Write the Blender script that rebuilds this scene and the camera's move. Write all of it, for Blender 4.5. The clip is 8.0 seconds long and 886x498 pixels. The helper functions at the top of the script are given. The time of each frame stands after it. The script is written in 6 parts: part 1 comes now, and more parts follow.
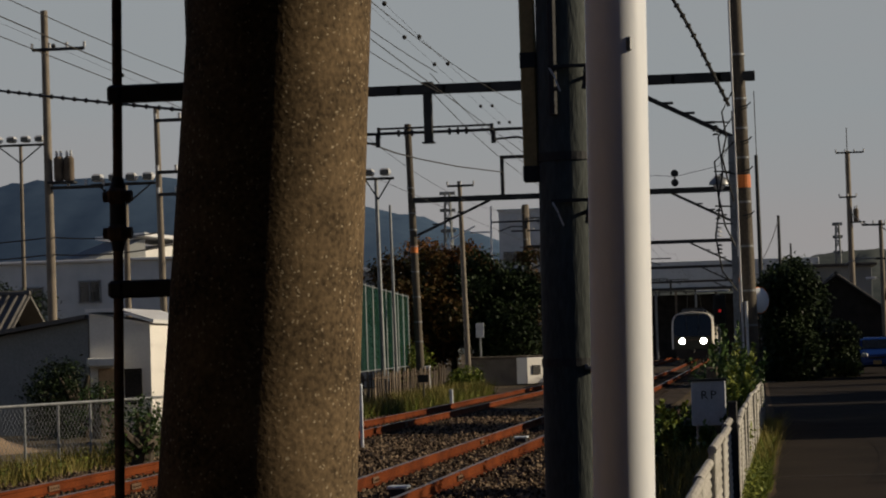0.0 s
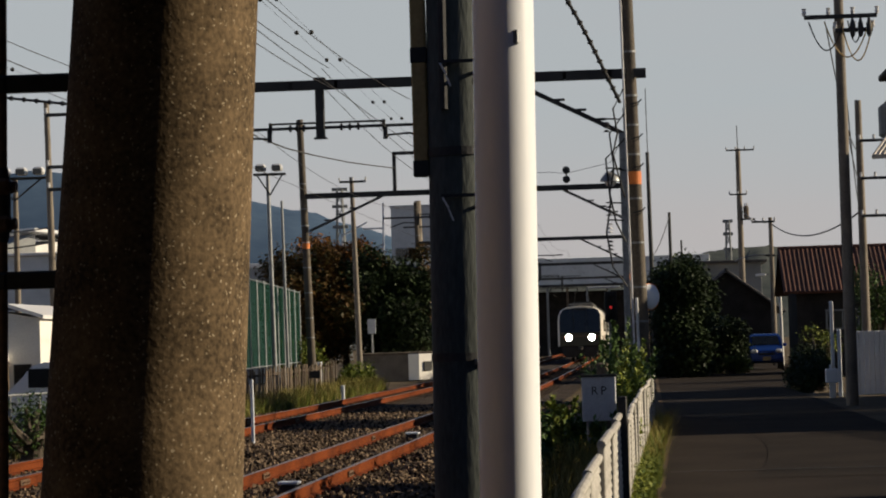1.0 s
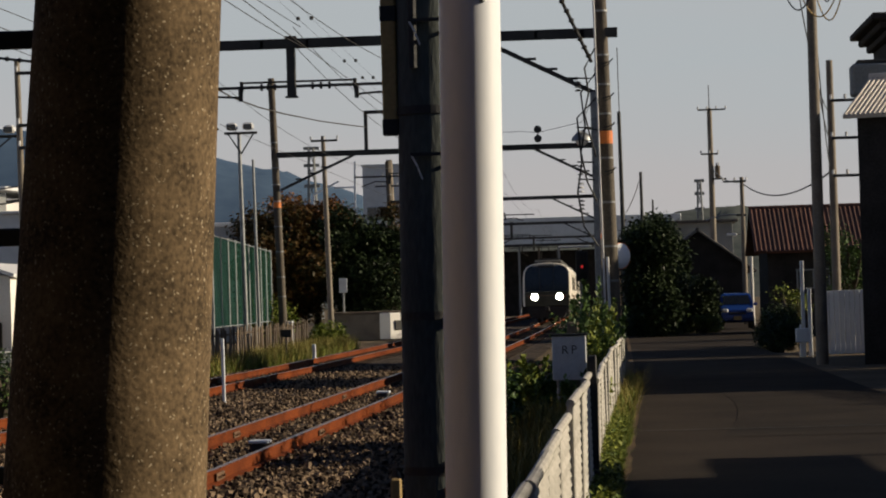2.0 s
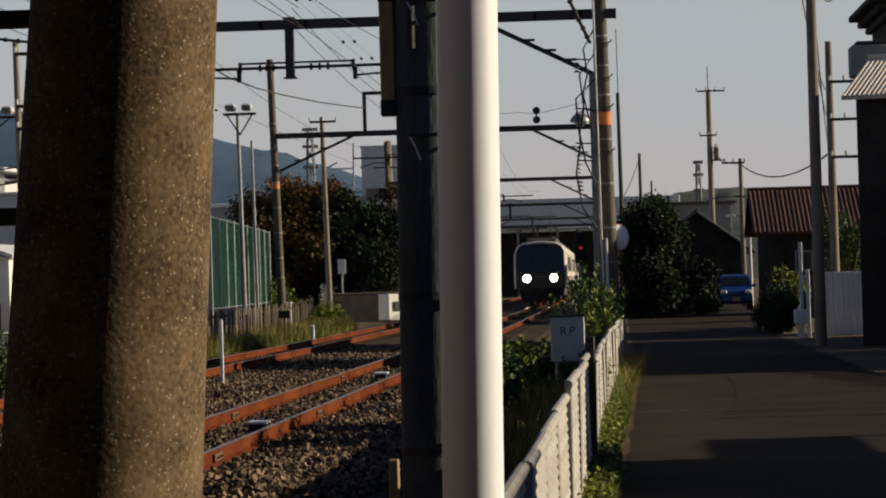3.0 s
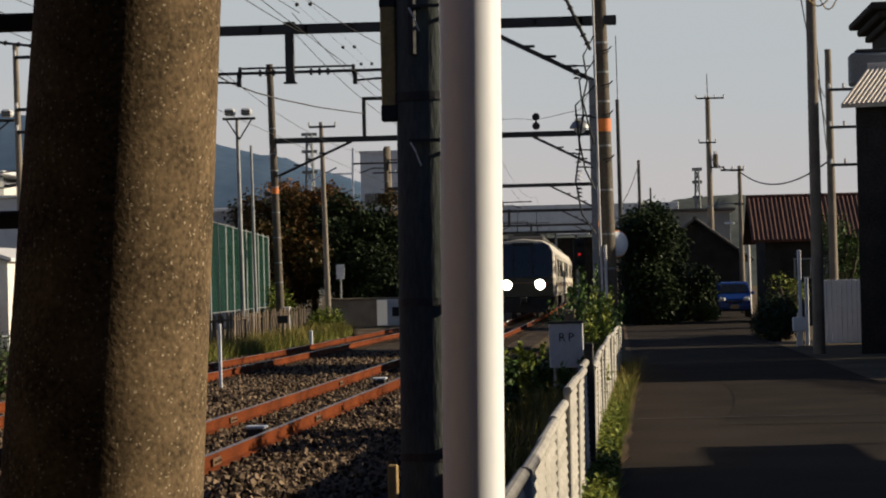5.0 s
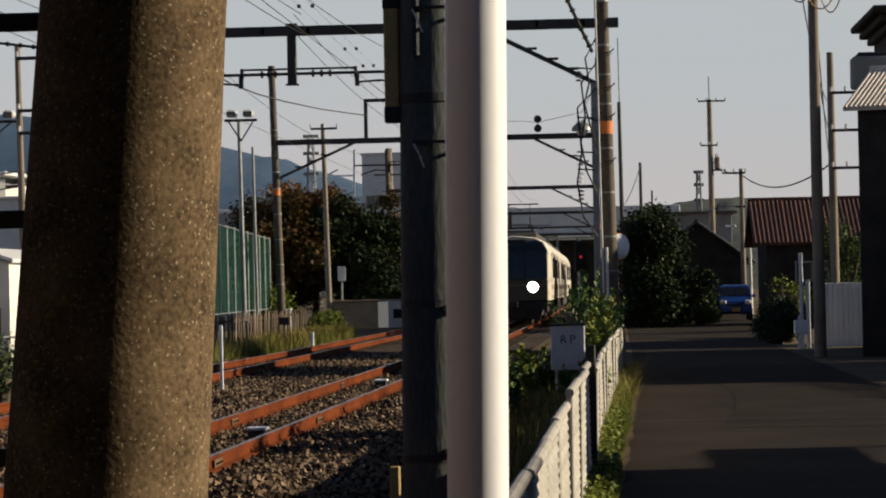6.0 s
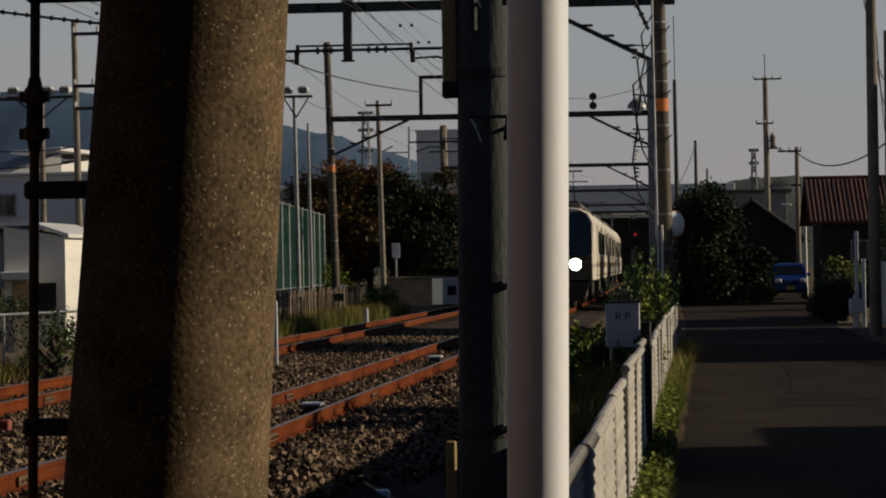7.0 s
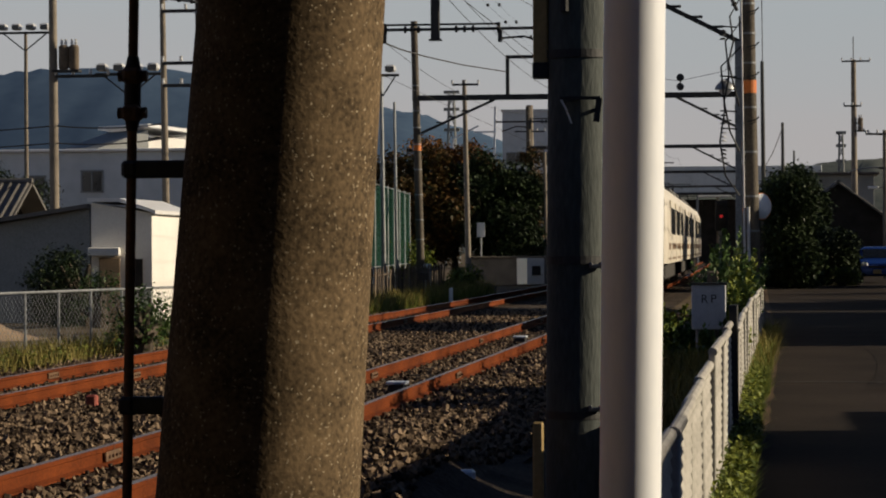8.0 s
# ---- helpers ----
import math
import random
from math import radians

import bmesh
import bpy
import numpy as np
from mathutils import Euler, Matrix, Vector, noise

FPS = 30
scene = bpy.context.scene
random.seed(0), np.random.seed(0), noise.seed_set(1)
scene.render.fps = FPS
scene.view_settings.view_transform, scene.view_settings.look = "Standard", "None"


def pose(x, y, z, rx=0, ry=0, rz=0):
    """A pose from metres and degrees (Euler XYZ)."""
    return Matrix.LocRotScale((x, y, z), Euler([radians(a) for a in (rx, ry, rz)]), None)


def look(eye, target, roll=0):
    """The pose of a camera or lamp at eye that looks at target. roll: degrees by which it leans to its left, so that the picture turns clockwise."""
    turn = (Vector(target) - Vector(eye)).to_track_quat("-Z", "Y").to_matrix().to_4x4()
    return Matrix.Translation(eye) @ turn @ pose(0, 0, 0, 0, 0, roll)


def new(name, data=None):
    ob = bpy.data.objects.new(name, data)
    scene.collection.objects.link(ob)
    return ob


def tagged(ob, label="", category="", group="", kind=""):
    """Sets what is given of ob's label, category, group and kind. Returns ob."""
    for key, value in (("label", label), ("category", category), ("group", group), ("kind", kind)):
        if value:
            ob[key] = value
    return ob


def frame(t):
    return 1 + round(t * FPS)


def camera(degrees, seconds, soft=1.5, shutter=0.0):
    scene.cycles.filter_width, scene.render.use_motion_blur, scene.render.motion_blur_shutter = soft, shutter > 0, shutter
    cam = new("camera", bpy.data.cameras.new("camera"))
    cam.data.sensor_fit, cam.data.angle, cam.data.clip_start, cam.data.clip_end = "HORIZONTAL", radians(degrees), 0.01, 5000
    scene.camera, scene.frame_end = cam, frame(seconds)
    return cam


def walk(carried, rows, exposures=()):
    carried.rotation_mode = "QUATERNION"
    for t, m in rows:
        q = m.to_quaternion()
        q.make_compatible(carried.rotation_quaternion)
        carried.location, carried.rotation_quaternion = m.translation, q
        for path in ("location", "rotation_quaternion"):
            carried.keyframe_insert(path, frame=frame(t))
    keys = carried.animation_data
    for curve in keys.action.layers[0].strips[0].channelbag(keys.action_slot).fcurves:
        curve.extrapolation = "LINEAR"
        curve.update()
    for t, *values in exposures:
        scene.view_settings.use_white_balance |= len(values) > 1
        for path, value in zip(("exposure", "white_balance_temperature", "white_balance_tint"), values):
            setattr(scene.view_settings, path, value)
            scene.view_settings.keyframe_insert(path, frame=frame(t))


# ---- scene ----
# ---------- camera ----------
cam = camera(19, 8.0, soft=2.0)
# seconds, sideways, height, heading (right +), tilt (up +), lean (picture turns anticlockwise +)
PATH = (
    (0, -0.0204, 1.6145, -6.3087, 2.1582, 1.791),
    (0.5, -0.0091, 1.6091, -4.7648, 2.1487, 1.825),
    (1, -0.0099, 1.6060, -3.9777, 2.0070, 1.748),
    (1.5, -0.0035, 1.6049, -3.4637, 1.5499, 1.744),
    (3, 0.0069, 1.6011, -3.3775, 0.6999, 1.647),
    (3.5, 0.0000, 1.6000, -3.5342, 0.7595, 1.600),
    (4, 0.0019, 1.6012, -3.5584, 0.7526, 1.539),
    (4.5, 0.0007, 1.6015, -3.4366, 0.7800, 1.435),
    (6, -0.0078, 1.5978, -3.3680, 0.8708, 1.189),
    (6.5, -0.0188, 1.5961, -3.7954, 0.6704, 1.013),
    (7, -0.0223, 1.5877, -4.5463, 0.3996, 0.914),
    (7.5, -0.0291, 1.5942, -5.4356, 0.2241, 0.634),
    (8, -0.0430, 1.5936, -6.3790, -0.0254, 0.346),
)


def view(x, z, heading, tilt, lean):
    h, p = radians(heading), radians(tilt)
    eye = Vector((x, 0, z))
    way = Vector((math.sin(h) * math.cos(p), math.cos(h) * math.cos(p), math.sin(p)))
    return look(eye, eye + way, -lean)


walk(cam, [(t, view(*v)) for t, *v in PATH],
     exposures=((0, -0.38), (0.5, 0.12), (1.0, 0.22), (1.7, 0.22), (3.0, 0.18), (4.0, 0.18), (4.5, 0.38), (6.0, 0.38), (6.5, 0.1), (7.0, -0.42), (7.5, -0.42), (8, 0.04)))

# ---------- sky and sun ----------
SUN_UP, SUN_TURN = 21.0, 9.0      # degrees above the horizon; degrees from +X towards +Y
world = bpy.data.worlds.new("sky")
scene.world = world
world.use_nodes = True
wn, wl = world.node_tree.nodes, world.node_tree.links
wn.clear()
sky = wn.new("ShaderNodeTexSky")
sky.sky_type, sky.sun_disc = "NISHITA", False
sky.sun_elevation, sky.sun_rotation = radians(SUN_UP), radians(SUN_TURN - 90)
sky.air_density, sky.dust_density, sky.ozone_density = 1.0, 0.6, 1.5
# thin haze: bright and faintly pink low down, thinning out towards the blue zenith
coord = wn.new("ShaderNodeTexCoord")
height = wn.new("ShaderNodeSeparateXYZ")
wl.new(coord.outputs["Generated"], height.inputs["Vector"])
stretch = wn.new("ShaderNodeMapping")
stretch.inputs["Scale"].default_value = (1, 1, 6)
wl.new(coord.outputs["Generated"], stretch.inputs["Vector"])
veil = wn.new("ShaderNodeTexNoise")
veil.inputs["Scale"].default_value, veil.inputs["Detail"].default_value = 3.0, 5
wl.new(stretch.outputs["Vector"], veil.inputs["Vector"])
tint = wn.new("ShaderNodeMapRange")
tint.inputs["From Min"].default_value, tint.inputs["From Max"].default_value = 0.01, 0.11
wl.new(height.outputs["Z"], tint.inputs["Value"])
wave = wn.new("ShaderNodeMath")
wave.operation = "MULTIPLY_ADD"
wave.inputs[1].default_value, wave.inputs[2].default_value = 1.4, -0.7
wl.new(veil.outputs["Fac"], wave.inputs[0])
both = wn.new("ShaderNodeMath")
both.operation, both.use_clamp = "ADD", True
wl.new(tint.outputs["Result"], both.inputs[0])
wl.new(wave.outputs[0], both.inputs[1])
haze = wn.new("ShaderNodeMix")
haze.data_type = "RGBA"
haze.inputs["A"].default_value, haze.inputs["B"].default_value = (4.45, 4.15, 4.1, 1), (4.0, 4.25, 4.35, 1)
wl.new(both.outputs[0], haze.inputs["Factor"])
fade = wn.new("ShaderNodeMapRange")
fade.interpolation_type = "SMOOTHSTEP"
fade.inputs["From Min"].default_value, fade.inputs["From Max"].default_value = 0.13, 0.34
fade.inputs["To Min"].default_value, fade.inputs["To Max"].default_value = 0.9, 0.0
wl.new(height.outputs["Z"], fade.inputs["Value"])
thin = wn.new("ShaderNodeMix")
thin.data_type, thin.blend_type = "RGBA", "MULTIPLY"
thin.inputs["Factor"].default_value = 1.0
thin.inputs["B"].default_value = (0.20, 0.26, 0.38, 1)
wl.new(sky.outputs["Color"], thin.inputs["A"])
cloud = wn.new("ShaderNodeMix")
cloud.data_type = "RGBA"
wl.new(fade.outputs["Result"], cloud.inputs["Factor"])
wl.new(thin.outputs["Result"], cloud.inputs["A"])
wl.new(haze.outputs["Result"], cloud.inputs["B"])
back = wn.new("ShaderNodeBackground")
back.inputs["Strength"].default_value = 0.1
wl.new(cloud.outputs["Result"], back.inputs["Color"])
wl.new(back.outputs["Background"], wn.new("ShaderNodeOutputWorld").inputs["Surface"])

sun = new("sun", bpy.data.lights.new("sun", "SUN"))
sun.data.energy, sun.data.angle, sun.data.color = 5.0, radians(0.55), (1.0, 0.845, 0.62)
a, e = radians(SUN_TURN), radians(SUN_UP)
sun.matrix_world = look((40, 0, 30), (40 - math.cos(a) * math.cos(e), -math.sin(a) * math.cos(e), 30 - math.sin(e)))


# ---------- materials ----------
def mat(name, low, high, rough=0.8, metal=0.0, grain=30.0, patch=2.0, bump=0.3, depth=0.01, island=0.0, loose=0.0, spec=0.5, streak=1.0):
    """Two colours mixed by noise at two scales, with relief. island, loose: how far each piece or each object differs."""
    m = bpy.data.materials.new(name)
    m.use_nodes = True
    n, l = m.node_tree.nodes, m.node_tree.links
    bsdf = n["Principled BSDF"]
    bsdf.inputs["Roughness"].default_value, bsdf.inputs["Metallic"].default_value = rough, metal
    bsdf.inputs["Specular IOR Level"].default_value = spec
    co = n.new("ShaderNodeTexCoord")
    mp = n.new("ShaderNodeMapping")
    mp.inputs["Scale"].default_value = (1, 1, streak)
    l.new(co.outputs["Object"], mp.inputs["Vector"])
    fine, wide = n.new("ShaderNodeTexNoise"), n.new("ShaderNodeTexNoise")
    fine.inputs["Scale"].default_value, fine.inputs["Detail"].default_value = grain, 4
    wide.inputs["Scale"].default_value, wide.inputs["Detail"].default_value = patch, 5
    for t in (fine, wide):
        l.new(mp.outputs["Vector"], t.inputs["Vector"])
    add = n.new("ShaderNodeMath")
    add.operation = "ADD"
    l.new(fine.outputs["Fac"], add.inputs[0])
    l.new(wide.outputs["Fac"], add.inputs[1])
    value = add.outputs[0]
    for weight, kind, socket in ((island, "ShaderNodeNewGeometry", "Random Per Island"), (loose, "ShaderNodeObjectInfo", "Random")):
        if weight:
            src, mul = n.new(kind), n.new("ShaderNodeMath")
            mul.operation = "MULTIPLY_ADD"
            mul.inputs[1].default_value = weight
            l.new(src.outputs[socket], mul.inputs[0])
            sub = n.new("ShaderNodeMath")
            sub.operation = "SUBTRACT"
            sub.inputs[1].default_value = weight / 2
            l.new(value, sub.inputs[0])
            l.new(sub.outputs[0], mul.inputs[2])
            value = mul.outputs[0]
    spread = n.new("ShaderNodeMapRange")
    spread.inputs["From Min"].default_value, spread.inputs["From Max"].default_value = 0.7, 1.3
    l.new(value, spread.inputs["Value"])
    mix = n.new("ShaderNodeMix")
    mix.data_type = "RGBA"
    mix.inputs["A"].default_value, mix.inputs["B"].default_value = (*low, 1), (*high, 1)
    l.new(spread.outputs["Result"], mix.inputs["Factor"])
    l.new(mix.outputs["Result"], bsdf.inputs["Base Color"])
    if bump:
        b = n.new("ShaderNodeBump")
        b.inputs["Strength"].default_value, b.inputs["Distance"].default_value = bump, depth
        l.new(fine.outputs["Fac"], b.inputs["Height"])
        l.new(b.outputs["Normal"], bsdf.inputs["Normal"])
    return m


def glow(name, colour, strength):
    m = bpy.data.materials.new(name)
    m.use_nodes = True
    b = m.node_tree.nodes["Principled BSDF"]
    b.inputs["Base Color"].default_value = (*colour, 1)
    b.inputs["Emission Color"].default_value = (*colour, 1)
    b.inputs["Emission Strength"].default_value = strength
    return m


def speckled_concrete():
    """Weathered concrete with pale aggregate showing through."""
    m = mat("pole_concrete", (0.040, 0.028, 0.016), (0.20, 0.14, 0.08), 0.95, grain=95, patch=7, bump=0.6, depth=0.002, spec=0.15)
    n, l = m.node_tree.nodes, m.node_tree.links
    bsdf = n["Principled BSDF"]
    base = bsdf.inputs["Base Color"].links[0].from_socket
    v = n.new("ShaderNodeTexVoronoi")
    v.inputs["Scale"].default_value = 105
    co = n.new("ShaderNodeTexCoord")
    stir = n.new("ShaderNodeTexNoise")
    stir.inputs["Scale"].default_value, stir.inputs["Detail"].default_value = 55, 3
    l.new(co.outputs["Object"], stir.inputs["Vector"])
    bend = n.new("ShaderNodeVectorMath")
    bend.operation = "MULTIPLY_ADD"
    bend.inputs[1].default_value = (0.022, 0.022, 0.022)
    l.new(stir.outputs["Color"], bend.inputs[0])
    l.new(co.outputs["Object"], bend.inputs[2])
    l.new(bend.outputs["Vector"], v.inputs["Vector"])
    near = n.new("ShaderNodeMapRange")
    near.inputs["From Min"].default_value, near.inputs["From Max"].default_value = 0.08, 0.3
    near.inputs["To Min"].default_value, near.inputs["To Max"].default_value = 1, 0
    l.new(v.outputs["Distance"], near.inputs["Value"])
    pick = n.new("ShaderNodeMath")
    pick.operation = "GREATER_THAN"
    pick.inputs[1].default_value = 0.55
    split = n.new("ShaderNodeSeparateColor")
    l.new(v.outputs["Color"], split.inputs["Color"])
    l.new(split.outputs["Red"], pick.inputs[0])
    both = n.new("ShaderNodeMath")
    both.operation = "MULTIPLY"
    l.new(near.outputs["Result"], both.inputs[0])
    l.new(pick.outputs[0], both.inputs[1])
    mix = n.new("ShaderNodeMix")
    mix.data_type = "RGBA"
    mix.inputs["B"].default_value = (0.44, 0.36, 0.25, 1)
    l.new(both.outputs[0], mix.inputs["Factor"])
    l.new(base, mix.inputs["A"])
    l.new(mix.outputs["Result"], bsdf.inputs["Base Color"])
    return m


POLE = speckled_concrete()
CONCRETE = mat("concrete", (0.12, 0.10, 0.08), (0.27, 0.23, 0.18), 0.85, grain=40, patch=1.5, bump=0.4, loose=0.2)
MAST = mat("mast_concrete", (0.04, 0.033, 0.025), (0.135, 0.11, 0.082), 0.85, grain=40, patch=2.5, bump=0.4, loose=0.2, streak=0.5)
DARK_CONCRETE = mat("dark_green_concrete", (0.032, 0.041, 0.038), (0.08, 0.093, 0.086), 0.8, grain=60, patch=3, bump=0.4, streak=0.25)
POST_WHITE = mat("post_enamel", (0.80, 0.83, 0.88), (0.88, 0.90, 0.93), 0.35, grain=60, patch=2, bump=0.05, depth=0.002, streak=0.3)
WHITE_PAINT = mat("white_paint", (0.66, 0.70, 0.76), (0.77, 0.80, 0.84), 0.42, grain=90, patch=3, bump=0.06, depth=0.002)
FENCE_PAINT = mat("fence_paint", (0.27, 0.255, 0.22), (0.48, 0.455, 0.41), 0.6, grain=40, patch=4, bump=0.2, loose=0.3)
DARK_STEEL = mat("dark_steel", (0.018, 0.019, 0.02), (0.045, 0.045, 0.045), 0.6, 0.3, grain=40, patch=3, bump=0.2)
GALVANISED = mat("galvanised_steel", (0.16, 0.17, 0.18), (0.30, 0.31, 0.32), 0.5, 0.6, grain=25, patch=4, bump=0.15)
RUST = mat("rusty_rail", (0.060, 0.0135, 0.0035), (0.195, 0.046, 0.010), 0.85, 0.1, grain=45, patch=1.2, bump=0.5, depth=0.004, spec=0.12)
RAIL_TOP = mat("worn_rail_head", (0.22, 0.15, 0.11), (0.36, 0.28, 0.22), 0.35, 0.8, grain=60, patch=3, bump=0.1)
RUST_STEEL = mat("rust_streaked_steel", (0.05, 0.035, 0.025), (0.22, 0.12, 0.06), 0.7, 0.3, grain=60, patch=8, bump=0.3)
BLACK = mat("black_rubber", (0.008, 0.008, 0.008), (0.02, 0.02, 0.02), 0.7, grain=60, patch=4, bump=0.1)
SLEEPER = mat("old_sleeper", (0.03, 0.022, 0.016), (0.10, 0.075, 0.055), 0.95, grain=60, patch=4, bump=0.8, loose=0.3, spec=0.12)
STONE = mat("ballast_stone", (0.028, 0.019, 0.013), (0.25, 0.18, 0.12), 0.95, grain=60, patch=8, bump=0.5, island=1.1, spec=0.12)
GRAVEL = mat("ballast_bed", (0.016, 0.0125, 0.01), (0.10, 0.077, 0.06), 0.95, grain=24, patch=1.1, bump=1.0, depth=0.05, spec=0.12)
SOIL = mat("dry_soil", (0.07, 0.055, 0.035), (0.17, 0.13, 0.085), 0.95, grain=14, patch=0.4, bump=0.8, depth=0.04, spec=0.12)
SAND = mat("heaped_sand", (0.25, 0.17, 0.10), (0.42, 0.30, 0.19), 0.95, grain=30, patch=2, bump=0.6, depth=0.03)
ASPHALT = mat("old_asphalt", (0.010, 0.0078, 0.0062), (0.040, 0.0298, 0.023), 0.95, grain=26, patch=0.5, bump=0.5, depth=0.006, spec=0.08)
PATCH = mat("asphalt_patch", (0.011, 0.0088, 0.0072), (0.033, 0.025, 0.0195), 0.95, grain=26, patch=0.8, bump=0.5, depth=0.006, spec=0.08)
VERGE_EDGE = mat("crumbled_verge", (0.05, 0.034, 0.022), (0.13, 0.088, 0.055), 0.95, grain=16, patch=1.5, bump=0.8, depth=0.02, spec=0.12)
KERB = mat("kerb_concrete", (0.085, 0.065, 0.046), (0.20, 0.155, 0.112), 0.9, grain=30, patch=3, bump=0.4)
LEAF = mat("leaf_green", (0.022, 0.05, 0.012), (0.075, 0.13, 0.025), 0.55, grain=6, patch=1.2, bump=0, island=0.7, spec=0.3)
LEAF_DARK = mat("leaf_dark", (0.007, 0.015, 0.005), (0.030, 0.05, 0.013), 0.6, grain=6, patch=0.7, bump=0, island=0.7, spec=0.25)
LEAF_WARM = mat("leaf_warm_mix", (0.014, 0.024, 0.006), (0.12, 0.06, 0.014), 0.6, grain=5, patch=0.5, bump=0, island=0.6, spec=0.25)
# Orange leaf colour carries the warm sunlight on the treetops.
LEAF_SUNLIT = mat("leaf_sunlit", (0.05, 0.03, 0.008), (0.26, 0.11, 0.025), 0.6, grain=5, patch=0.6, bump=0, island=0.7, spec=0.2)
WEED = mat("weed_green", (0.06, 0.095, 0.012), (0.24, 0.27, 0.04), 0.6, grain=6, patch=2, bump=0, island=0.8, spec=0.3)
DRY_GRASS = mat("dry_grass", (0.10, 0.095, 0.02), (0.30, 0.24, 0.07), 0.7, grain=6, patch=1.0, bump=0, island=0.8, spec=0.2)
BARK = mat("bark", (0.03, 0.022, 0.016), (0.09, 0.07, 0.05), 0.95, grain=20, patch=3, bump=0.8, streak=0.3)
WOOD = mat("weathered_boards", (0.05, 0.036, 0.024), (0.17, 0.125, 0.085), 0.9, grain=30, patch=3, bump=0.4, loose=0.6)
PLASTER = mat("white_plaster", (0.64, 0.62, 0.58), (0.80, 0.78, 0.73), 0.85, grain=30, patch=0.8, bump=0.2)
GREY_WALL = mat("grey_cladding", (0.16, 0.17, 0.17), (0.26, 0.27, 0.27), 0.8, grain=20, patch=0.5, bump=0.15)
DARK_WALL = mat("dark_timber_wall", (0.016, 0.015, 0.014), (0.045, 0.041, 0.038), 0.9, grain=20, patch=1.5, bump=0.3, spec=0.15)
BRIDGE_WALL = mat("bridge_cladding", (0.52, 0.56, 0.58), (0.66, 0.69, 0.71), 0.8, grain=2, patch=0.3, bump=0.05)
PALE_WALL = mat("pale_grey_wall", (0.34, 0.35, 0.36), (0.46, 0.47, 0.48), 0.85, grain=15, patch=0.3, bump=0.1)
ROOF_RED = mat("rusted_sheet_roof", (0.05, 0.022, 0.016), (0.13, 0.055, 0.036), 0.8, 0.1, grain=25, patch=2, bump=0.3, streak=0.3, loose=0.5)
ROOF_GREY = mat("grey_roof_tiles", (0.05, 0.048, 0.046), (0.13, 0.12, 0.11), 0.7, grain=25, patch=2, bump=0.4, loose=0.5)
ROOF_PALE = mat("corrugated_roof", (0.48, 0.43, 0.37), (0.72, 0.66, 0.58), 0.6, 0.2, grain=25, patch=2, bump=0.2)
NET = mat("green_netting", (0.006, 0.026, 0.02), (0.02, 0.06, 0.045), 0.9, grain=20, patch=0.6, bump=0.4, spec=0.0)
def open_weave(m, gap):
    """Lets a share of the light through, as a fine mesh does."""
    n, l = m.node_tree.nodes, m.node_tree.links
    mix, clear = n.new("ShaderNodeMixShader"), n.new("ShaderNodeBsdfTransparent")
    mix.inputs["Fac"].default_value = gap
    l.new(n["Principled BSDF"].outputs["BSDF"], mix.inputs[1])
    l.new(clear.outputs["BSDF"], mix.inputs[2])
    l.new(mix.outputs["Shader"], n["Material Output"].inputs["Surface"])
open_weave(NET, 0.5)
ORANGE = mat("orange_band", (0.55, 0.14, 0.02), (0.75, 0.22, 0.04), 0.6, grain=30, patch=6, bump=0.1)
YELLOW = mat("faded_yellow_paint", (0.30, 0.20, 0.07), (0.45, 0.31, 0.12), 0.6, grain=40, patch=8, bump=0.1)
RED_PAINT = mat("red_brown_paint", (0.20, 0.04, 0.025), (0.34, 0.08, 0.05), 0.7, grain=40, patch=8, bump=0.2)
SIGN = mat("sign_enamel", (0.42, 0.44, 0.47), (0.55, 0.57, 0.60), 0.5, grain=30, patch=5, bump=0.05)
INK = mat("black_ink", (0.01, 0.01, 0.012), (0.02, 0.02, 0.025), 0.6, grain=30, patch=5, bump=0)
PORCELAIN = mat("porcelain", (0.55, 0.55, 0.55), (0.75, 0.75, 0.75), 0.25, grain=30, patch=5, bump=0)
WIRE = mat("oxidised_wire", (0.035, 0.033, 0.03), (0.08, 0.075, 0.065), 0.6, 0.5, grain=30, patch=2, bump=0)
CREAM = mat("train_cream", (0.60, 0.55, 0.46), (0.70, 0.65, 0.56), 0.38, grain=20, patch=0.7, bump=0.03)
TRAIN_STRIPE = mat("train_brown_stripe", (0.16, 0.10, 0.06), (0.24, 0.16, 0.10), 0.4, grain=20, patch=1, bump=0)
# Shade on the train's face and yellow lamp glow are put into this olive.
TRAIN_SHADED = mat("train_front_shaded", (0.035, 0.032, 0.018), (0.06, 0.055, 0.03), 0.4, grain=20, patch=1, bump=0)
TRAIN_GREY = mat("train_roof_grey", (0.05, 0.05, 0.05), (0.10, 0.10, 0.095), 0.8, grain=15, patch=0.8, bump=0.2)
UNDER = mat("underframe", (0.02, 0.018, 0.016), (0.05, 0.045, 0.04), 0.8, grain=15, patch=1.5, bump=0.3)
GLASS = mat("dark_glass", (0.012, 0.015, 0.018), (0.02, 0.024, 0.028), 0.08, grain=4, patch=0.6, bump=0, spec=0.6)
CAR_BLUE = mat("car_blue", (0.010, 0.038, 0.18), (0.014, 0.05, 0.24), 0.22, 0.2, grain=30, patch=1, bump=0.01)
# Distance haze is painted into both hill colours: blue far off, pale nearer.
HAZE_HILL = mat("hazed_hill", (0.062, 0.10, 0.165), (0.088, 0.135, 0.205), 0.95, grain=0.05, patch=0.008, bump=0, spec=0.0)
HAZE_RIDGE = mat("hazed_ridge", (0.085, 0.10, 0.095), (0.16, 0.17, 0.155), 0.95, grain=0.25, patch=0.03, bump=0, spec=0.0)
